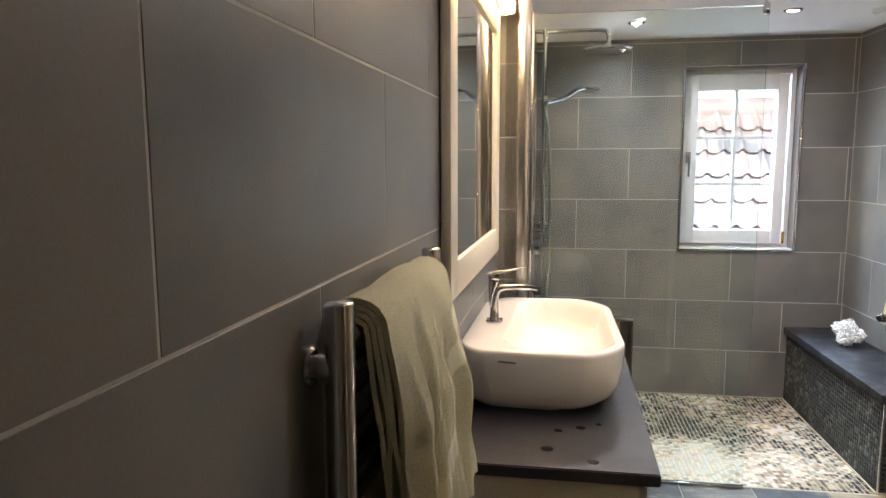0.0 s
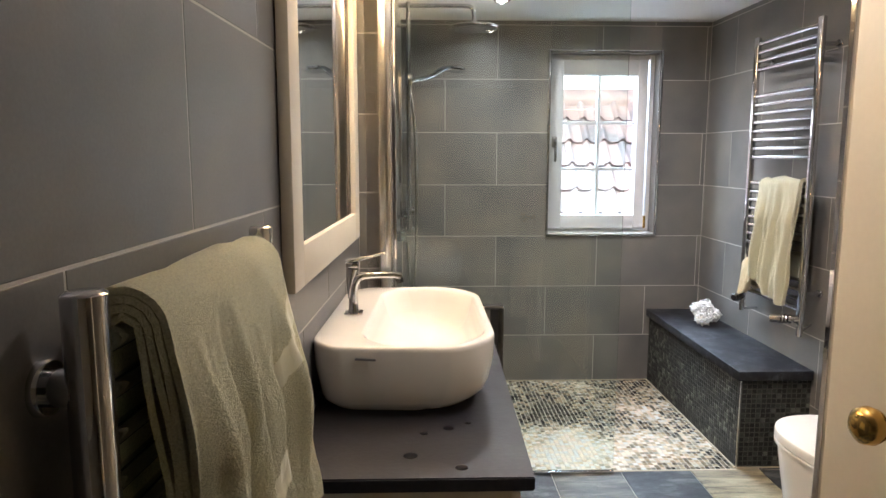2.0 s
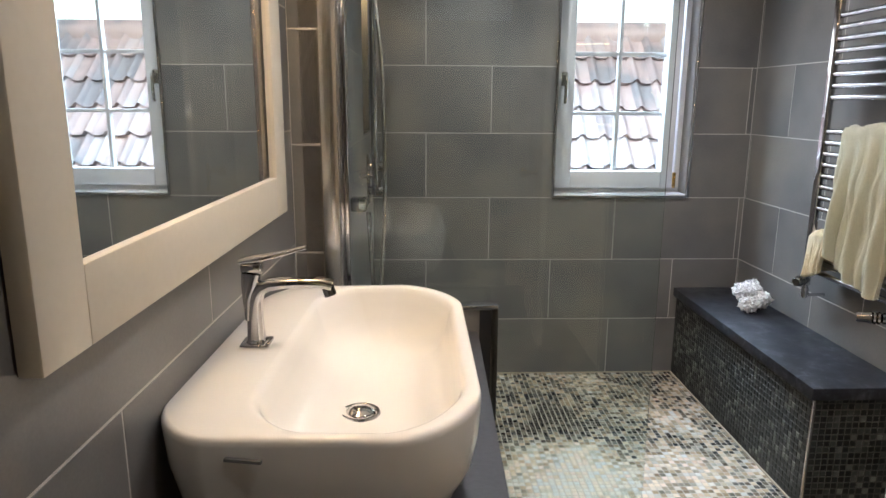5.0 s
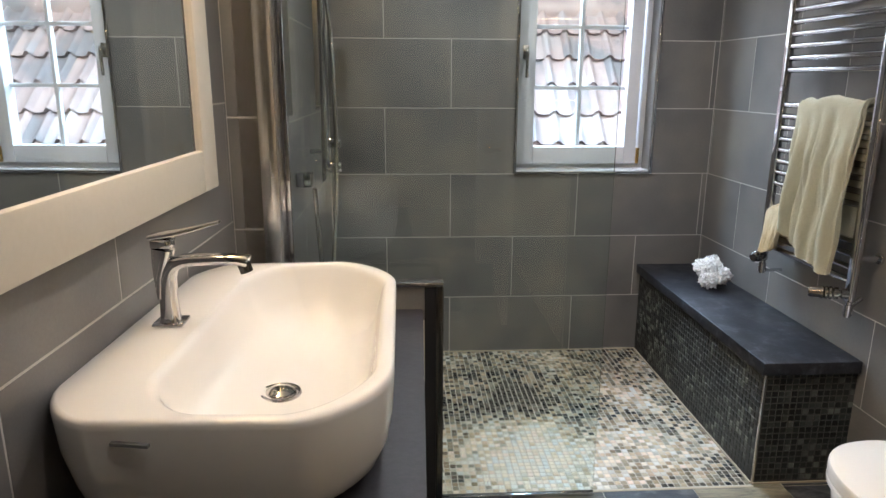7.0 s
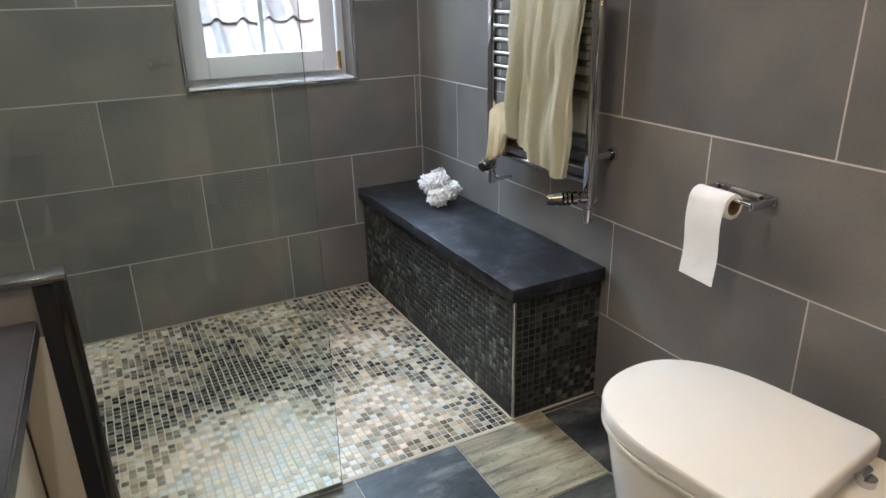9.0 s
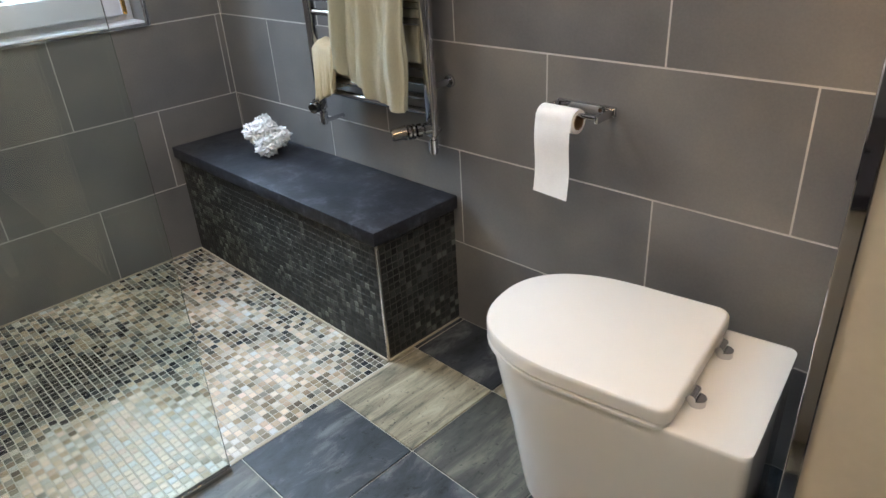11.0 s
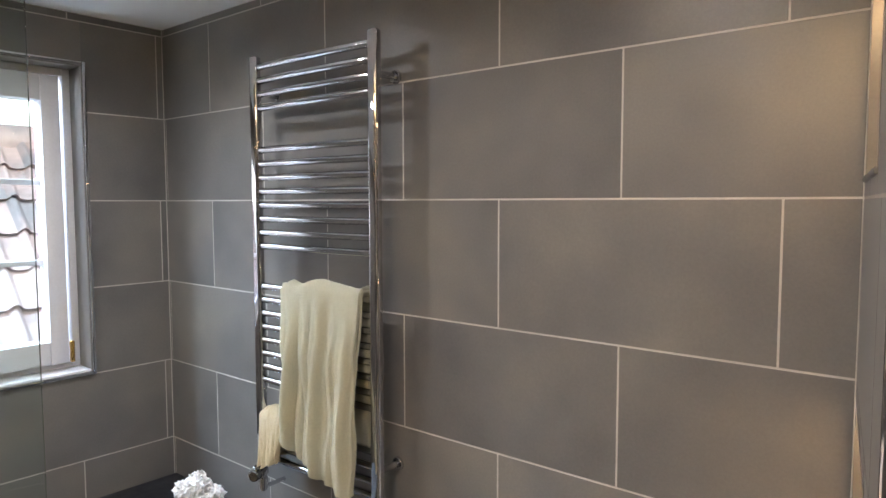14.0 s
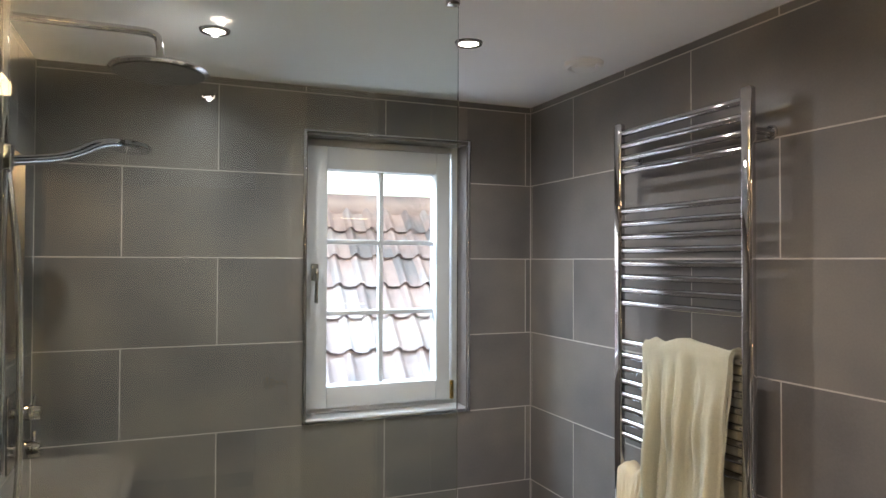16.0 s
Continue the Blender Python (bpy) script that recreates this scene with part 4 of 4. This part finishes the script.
def drape(name, label, m, width, front, back, depth, layers, mat, seed, taper=0.0, fold=0.012, skew=0.0, lean=0.0, bumps=1.0, slope=0.0, power=1.0, reveal=0.0, pleats=1.0, category="towel"):
    """A folded towel hung over a bar along local x; +y is the front."""
    rnd = random.Random(seed)
    t = thing(name, label, category, m)
    nu, nv = 56, 64
    # pleats deepen away from the bar
    waves = [(rnd.uniform(9, 12), rnd.uniform(0, 6.3), rnd.uniform(0.55, 0.75)), (rnd.uniform(3.5, 5.5), rnd.uniform(0, 6.3), rnd.uniform(0.6, 1.0)), (rnd.uniform(6, 10), rnd.uniform(0, 6.3), rnd.uniform(0.25, 0.5))]
    for layer in range(layers):
        r = depth + layer * 0.0088
        fl, bl = front - layer * rnd.uniform(-0.004, 0.012), back - layer * 0.01
        arcl = math.pi * r
        total = fl + bl + arcl
        bm = bmesh.new()
        grids = []
        for side in (0, 0.0076):
            rr = r + side
            g = []
            for j in range(nv + 1):
                s = total * j / nv
                row = []
                for i in range(nu + 1):
                    u = i / nu
                    if s < bl:
                        d, y, z, ny, nz = bl - s, -rr, -(bl - s), -1, 0
                    elif s < bl + arcl:
                        a = (s - bl) / r
                        d, y, z, ny, nz = 0, -rr * math.cos(a), rr * math.sin(a), -math.cos(a), math.sin(a)
                    else:
                        d = (s - bl - arcl) * (1 - slope * u ** power)
                        y, z, ny, nz = rr, -d, 1, 0
                    k = min(1.0, d / 0.16)
                    w = sum(amp * (2.2 * abs(math.sin(f * pleats * u * math.pi * 0.5 + ph + d * 0.9)) - 1.3) for f, ph, amp in waves) * fold * k
                    nn = noise.noise(Vector((u * 5 + seed, d * 6, layer))) * 0.015 * (0.3 + k)
                    sag = bumps * (0.006 * math.sin(u * math.pi * 3 + seed) + noise.noise(Vector((u * 7, seed, 3.3))) * 0.006)
                    edge = noise.noise(Vector((u * 4 + seed * 3, 0.5, layer * 2.0))) * 0.02 * (d / max(fl, 0.1)) ** 2
                    x = (u * (1 - reveal * layer) - 0.5) * width * (1 - taper * k * 0.5) + skew * d + noise.noise(Vector((d * 5, seed, u * 2))) * 0.008
                    row.append(bm.verts.new((x, y + ny * (w + nn) * (0.35 if ny < 0 else 1) + (0.01 * k + lean * d if ny > 0 else 0), z + nz * nn + sag * (1 if d == 0 else 1 - k) + edge)))
                g.append(row)
            grids.append(g)
        a, b = grids
        for j in range(nv):
            for i in range(nu):
                bm.faces.new((a[j][i], a[j][i + 1], a[j + 1][i + 1], a[j + 1][i]))
                bm.faces.new((b[j][i + 1], b[j][i], b[j + 1][i], b[j + 1][i + 1]))
        for j in range(nv):
            bm.faces.new((a[j + 1][0], b[j + 1][0], b[j][0], a[j][0]))
            bm.faces.new((a[j][nu], b[j][nu], b[j + 1][nu], a[j + 1][nu]))
        for i in range(nu):
            bm.faces.new((a[0][i], b[0][i], b[0][i + 1], a[0][i + 1]))
            bm.faces.new((a[nv][i + 1], b[nv][i + 1], b[nv][i], a[nv][i]))
        bmesh.ops.recalc_face_normals(bm, faces=bm.faces)
        ob = part("fold", bm, mat, t)
        smooth(ob.data, 80)
    return t


drape("bath_towel", "pale green terry bath towel folded over a radiator", mlw @ pose(0.266, 0.042, 1.182), 0.425, 0.375, 0.40, 0.012, 4, M_BATHTOWEL, 4, fold=0.022, lean=0.075, bumps=0.3, skew=-0.02, slope=-0.3, pleats=1.45)
drape("hand_towel", "pale green terry hand towel over a chrome radiator", mr @ pose(0.205, 0.078, 1.232), 0.335, 0.500, 0.40, 0.013, 2, M_TOWEL, 9, taper=0.20, fold=0.014, skew=-0.03, slope=0.22, power=2.5, reveal=0.10, lean=0.06)
drape("face_cloth", "peach terry face cloth on a radiator rung", mr @ pose(0.428, 0.078, 0.835), 0.125, 0.115, 0.11, 0.012, 2, M_FLANNEL, 13, fold=0.012, slope=-0.25, reveal=0.25, lean=0.05)

# ---- toilet ----
mt = pose(1.466, 1.342, 0, 0, 0, 8.6)


def d_shape(hw, y0, y1, r, n=14):
    """Half-round front at y1, square back at y0 with corner radius r."""
    pts = []
    for k in range(2 * n + 1):
        a = math.pi * k / (2 * n)
        ca, sa = math.cos(a), math.sin(a)
        pts.append((hw * math.copysign(abs(ca) ** 0.85, ca), y1 - 0.245 + 0.245 * abs(sa) ** 0.9))
    for sx in (-1, 1):
        cs = [(sx * (hw - r + r * math.cos(a)), y0 + r - r * math.sin(a)) for a in (math.pi / 2 * k / 5 for k in range(6))]
        pts += cs if sx < 0 else list(reversed(cs))
    return pts


toilet = thing("toilet", "white back-to-wall toilet with the lid closed", "toilet", mt)
bm = bmesh.new()
loft(bm, [[(x * kx, y0 + (y - y0) * ky, z) for x, y in d_shape(0.183, 0.060, 0.640, 0.02)] for y0, kx, ky, z in ((0.060, 0.89, 0.86, 0.0), (0.060, 0.90, 0.88, 0.05), (0.060, 0.93, 0.92, 0.18), (0.060, 0.97, 0.965, 0.29), (0.060, 0.99, 0.985, 0.345), (0.060, 0.995, 0.99, 0.378), (0.060, 0.985, 0.98, 0.384), (0.060, 0.97, 0.97, 0.386))])
part("pan", bm, M_CERAMIC, toilet)
for name, z0, z1, y0 in (("seat", 0.387, 0.3935, 0.20), ("lid", 0.3955, 0.430, 0.195)):
    bm = bmesh.new()
    sh = d_shape(0.190, y0, 0.648, 0.028)
    cx, cy = 0, 0.42
    loft(bm, [[(cx + (x - cx) * k, cy + (y - cy) * k, z) for x, y in sh] for k, z in ((0.985, z0), (1.0, z0 + 0.003), (1.0, z1 - 0.010), (0.996, z1 - 0.005), (0.986, z1 - 0.0015), (0.965, z1))])
    part(name, bm, M_CERAMIC, toilet)
for x in (-0.085, 0.085):
    h = bmesh.new()
    tube(h, [(x, 0.178, 0.386), (x, 0.178, 0.400)], 0.016, 18)
    tube(h, [(x - 0.018, 0.186, 0.404), (x + 0.018, 0.186, 0.404)], 0.009, 14)
    part("hinge", h, M_CHROME, toilet, "chrome seat hinge")
fp = thing("flush_plate", "chrome flush plate on the tiled wall", "flush plate", nb)
part("plate", boxed(NL - 0.42, NL - 0.20, 0.0, 0.012, 0.60, 0.75, bevel=0.003), M_CHROME, fp)
for a in (NL - 0.405, NL - 0.305):
    part("button", boxed(a, a + 0.09, 0.012, 0.017, 0.615, 0.735, bevel=0.002), M_CHROME, fp)

# ---- toilet paper ----
holder = thing("paper_holder", "chrome toilet paper holder with square posts", "holder", pose(east(1.985), 1.985, 0.775, 0, 0, east_ang))
part("back_bar", boxed(-0.070, 0.088, 0.001, 0.010, -0.012, 0.012, bevel=0.003), M_CHROME, holder)
for x in (-0.068, 0.080):
    part("arm", boxed(x, x + 0.010, 0.010, 0.078, -0.010, 0.008, bevel=0.003), M_CHROME, holder)
part("spindle", tubed([(-0.058, 0.066, -0.001), (0.080, 0.066, -0.001)], 0.006, 12), M_CHROME, holder)
roll = thing("toilet_paper", "white toilet paper roll with a hanging sheet", "toilet paper", pose(east(1.985), 1.985, 0.775, 0, 0, east_ang))
bm = bmesh.new()
lathe(bm, [(0.019, -0.05), (0.028, -0.05), (0.0285, -0.045), (0.0285, 0.045), (0.028, 0.05), (0.019, 0.05), (0.019, -0.05)], pose(0.038, 0.066, -0.016, 0, 90), 36)
part("roll", bm, M_PAPER, roll)
part("core", lathe(bmesh.new(), [(0.0172, -0.051), (0.0188, -0.051), (0.0188, 0.051), (0.0172, 0.051), (0.0172, -0.051)], pose(0.038, 0.066, -0.016, 0, 90), 28), varied("brown_cardboard", (0.20, 0.12, 0.07), (0.30, 0.19, 0.11), 0.9, 30, 300, 0.2), roll, "brown cardboard core")
bm = bmesh.new()
rows = [(0.066 + 0.0292 * math.sin(a), -0.016 + 0.0292 * math.cos(a)) for a in (radians(d) for d in range(-20, 91, 10))]
rows += [(0.0955 + 0.003 * math.sin(k * 0.6), -0.016 - 0.0155 * k) for k in range(1, 13)]
g = [[[bm.verts.new((0.038 + (i / 8 - 0.5) * 0.097 + (0.004 * (j / len(rows)) ** 2), y + o, z + (0.006 * i / 8 if j == len(rows) - 1 else 0))) for i in range(9)] for j, (y, z) in enumerate(rows)] for o in (0, 0.0006)]
for q in (0, 1):
    for j in range(len(rows) - 1):
        for i in range(8):
            v = (g[q][j][i], g[q][j][i + 1], g[q][j + 1][i + 1], g[q][j + 1][i])
            bm.faces.new(v if q else tuple(reversed(v)))
part("sheet", bm, M_PAPER, roll, "hanging paper sheet")

# ---- bath puff on the bench ----
puff = thing("bath_puff", "white netted bath puff on the bench", "bath puff", pose(1.555, 3.235, 0.444))
LOBES = (((0.004, 0.0, 0.094), 0.040), ((-0.034, 0.020, 0.082), 0.032), ((-0.026, -0.040, 0.042), 0.036), ((0.040, 0.030, 0.048), 0.038), ((0.030, -0.038, 0.060), 0.032))
for k in range(170):
    (lx, ly, lz), size = LOBES[k % 5]
    a, b = (k // 5) * 2.39996 + k % 5, math.acos(1 - 1.95 * (k // 5 + 0.5) / 34)
    d = Vector((math.sin(b) * math.cos(a), math.sin(b) * math.sin(a), math.cos(b)))
    c = Vector((lx, ly, lz)) + d * size * (0.75 + 0.55 * noise.noise(Vector((d.x * 2 + 4, d.y * 2, d.z * 2 + k % 5))))
    q = d.to_track_quat("Z", "Y")
    bm = bmesh.new()
    rings = []
    for r in range(5):
        rr = 0.001 + 0.0046 * r
        rings.append([bm.verts.new(c + q @ Vector((rr * math.cos(t), rr * math.sin(t), 0.0006 * r - 0.0002 * r * r + 0.0017 * r * math.sin(t * 3 + k) + 0.0011 * r * math.sin(t * 7 + 2 * k) + 0.004 * noise.noise(Vector((math.cos(t) * 1.5, math.sin(t) * 1.5 + r, k)))))) for t in (2 * math.pi * i / 30 for i in range(30))])
    for u, w in zip(rings, rings[1:]):
        for i in range(30):
            bm.faces.new((u[i], u[(i + 1) % 30], w[(i + 1) % 30], w[i]))
    for v in bm.verts:
        v.co.z = max(v.co.z, 0.002)
    part("frill", bm, M_LOOFAH, puff)

# ---- door ----
hinge, free = Vector((0.812, 0.105)), Vector((0.757, 0.862))
dv = free - hinge
door = tagged(thing("door_1", "open cream painted panel door with a brass knob", "door", pose(hinge.x, hinge.y, 0, 0, 0, math.degrees(math.atan2(dv.y, dv.x)))), kind="structure")
DL = dv.length
part("leaf", boxed(0, DL, -0.035, 0.0, 0.008, 2.0, bevel=0.002), M_CREAM, door)
for z0, z1 in ((0.16, 0.80), (1.02, 1.86)):
    for x0, x1 in ((0.08, DL / 2 - 0.10), (DL / 2 - 0.02, DL - 0.21)):
        fr = bmesh.new()
        for a, b, c, d in ((x0, x0 + 0.02, z0, z1), (x1 - 0.02, x1, z0, z1), (x0 + 0.02, x1 - 0.02, z0, z0 + 0.02), (x0 + 0.02, x1 - 0.02, z1 - 0.02, z1)):
            box(fr, a, b, 0.0, 0.009, c, d, 0.003)
        part("panel_moulding", fr, M_CREAM, door)
kx = DL - 0.195
kb = bmesh.new()
lathe(kb, [(0.024, 0.0), (0.024, 0.004), (0.012, 0.008), (0.009, 0.02), (0.009, 0.048), (0.014, 0.053), (0.025, 0.062), (0.030, 0.076), (0.027, 0.090), (0.016, 0.099), (0.0, 0.102)], pose(kx, 0.0, 0.945, -90), 32)
part("knob", kb, M_BRASS, door, "polished brass door knob")
part("lock_plate", boxed(kx - 0.028, kx + 0.028, 0.0, 0.003, 0.845, 0.99, bevel=0.001), M_BRASS, door, "brass lock plate")

# ---- tiles of walls, floors and bench ----
for w, length, joints, first, k in WALLS:
    lay_tiles(w, length, joints, first, **k)

slates = tagged(thing("floor_slates", "veined slate floor tiles with pale joints", "floor"), kind="structure")
FX, FY = 1.180, 2.428
slate_meshes = [mesh_of("slate_tile", boxed(-0.1512, 0.1512, -0.1512, 0.1512, -0.012, 0.0, bevel=0.0012, segments=1), m) for m in (M_FLOOR, M_FLOOR_TAN, M_FLOOR_OLIVE)]
for i in range(-8, 3):
    for j in range(0, 12):
        x, y = FX + 0.306 * i + 0.153, FY - 0.306 * j - 0.153
        if x < -0.40 or x > 1.9 or (x > NS[0] + 0.3 and y < 0.8):
            continue
        ob = new("slate_tile", slate_meshes[1 if (i * 5 + j * 3) % 4 == 0 else 2 if (i * 2 + j) % 5 == 1 else 0])
        ob.parent = slates
        ob.matrix_basis = pose(x, y, random.uniform(-0.0006, 0.0006), 0, 0, random.choice((0, 180)))
for x0, x1 in ((1.383, 1.482), (1.486, 1.70)):
    ob = part("slate_tile", boxed(x0, x1, FY + 0.001, BY + 0.004, -0.012, 0.0005, bevel=0.0012, segments=1), M_FLOOR_TAN if x0 < 1.4 else M_FLOOR, slates, soft=False)

P = 0.0218


def mosaic_piece(rnd):
    s = P * 0.5 - 0.0015
    return boxed(-s, s, -s, s, -0.005, 0.0, bevel=0.0012, segments=1)


shower_floor = tagged(thing("floor_shower", "mixed stone mosaic shower floor", "floor"), kind="structure")
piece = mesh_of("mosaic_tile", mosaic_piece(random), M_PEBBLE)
nx, ny = int((BX + 0.1) / P) + 1, int((FAR_Y - FY) / P) + 1
verts, faces = [], []
sv = [tuple(v.co) for v in piece.vertices]
sf = [tuple(p.vertices) for p in piece.polygons]
rnd = random.Random(5)
count = 0
for j in range(ny):
    for i in range(nx):
        x, y = BX - P * (i + 0.5), FY + 0.012 + P * (j + 0.5)
        if y > FAR_Y - 0.012 or x < SX + 0.01:
            continue
        z, jx, jy, a = 0.0005 + rnd.uniform(-0.0004, 0.0006), rnd.uniform(-0.0005, 0.0005), rnd.uniform(-0.0005, 0.0005), rnd.uniform(-0.03, 0.03)
        if j < 14 and 0.84 < x and count < 290:
            ob = new("mosaic_tile", piece)
            ob.parent = shower_floor
            ob.matrix_basis = Matrix.Translation((x + jx, y + jy, z)) @ Matrix.Rotation(a, 4, "Z")
            count += 1
        else:
            o = len(verts)
            c, s = math.cos(a), math.sin(a)
            verts += [(x + jx + vx * c - vy * s, y + jy + vx * s + vy * c, z + vz) for vx, vy, vz in sv]
            faces += [tuple(k + o for k in f) for f in sf]
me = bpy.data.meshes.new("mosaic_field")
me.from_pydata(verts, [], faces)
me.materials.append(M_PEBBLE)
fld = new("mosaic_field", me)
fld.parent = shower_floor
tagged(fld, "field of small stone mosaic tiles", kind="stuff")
part("grout_bed", boxed(SX - 0.05, 1.70, FY, FAR_Y + 0.05, -0.02, -0.0009), M_MGROUT, shower_floor, soft=False)
part("silicone_joint", boxed(SX, BX, FAR_Y - 0.006, FAR_Y - 0.0005, 0.0, 0.006, bevel=0.001, segments=1), M_SILICONE, shower_floor, "tan silicone joint along the wall", soft=False)
part("silicone_joint", boxed(BX - 0.007, BX + 0.0005, BY, FAR_Y - 0.007, 0.0, 0.006, bevel=0.001, segments=1), M_SILICONE, shower_floor, "tan silicone joint along the bench", soft=False)
part("silicone_joint", boxed(BX, 1.69, BY - 0.006, BY + 0.0005, 0.0005, 0.006, bevel=0.001, segments=1), M_SILICONE, shower_floor, "tan silicone joint along the bench", soft=False)
part("floor_edge_trim", boxed(0.34, BX, FY - 0.001, FY + 0.008, -0.006, 0.0004), M_SILICONE, shower_floor, soft=False)

dpiece = mesh_of("mosaic_tile", mosaic_piece(random), M_DARKMOSAIC)
dv_, df_ = [tuple(v.co) for v in dpiece.vertices], [tuple(p.vertices) for p in dpiece.polygons]
verts, faces = [], []
for k in range(18):
    z = 0.402 - P * (k + 0.5)
    for i in range(14):
        m = pose(BX + 0.009 + P * (i + 0.5), BY + rnd.uniform(-0.0004, 0.0005), z, 90)
        ob = new("mosaic_tile", dpiece)
        ob.parent = bench
        ob.matrix_basis = m
    for i in range(53):
        m = pose(BX + rnd.uniform(-0.0005, 0.0004), BY + 0.009 + P * (i + 0.5), z, 90, 0, -90)
        o = len(verts)
        verts += [tuple(m @ Vector(v)) for v in dv_]
        faces += [tuple(q + o for q in f) for f in df_]
me = bpy.data.meshes.new("mosaic_field")
me.from_pydata(verts, [], faces)
me.materials.append(M_DARKMOSAIC)
fld = new("mosaic_field", me)
fld.parent = bench
tagged(fld, "dark stone mosaic along the bench front", kind="stuff")
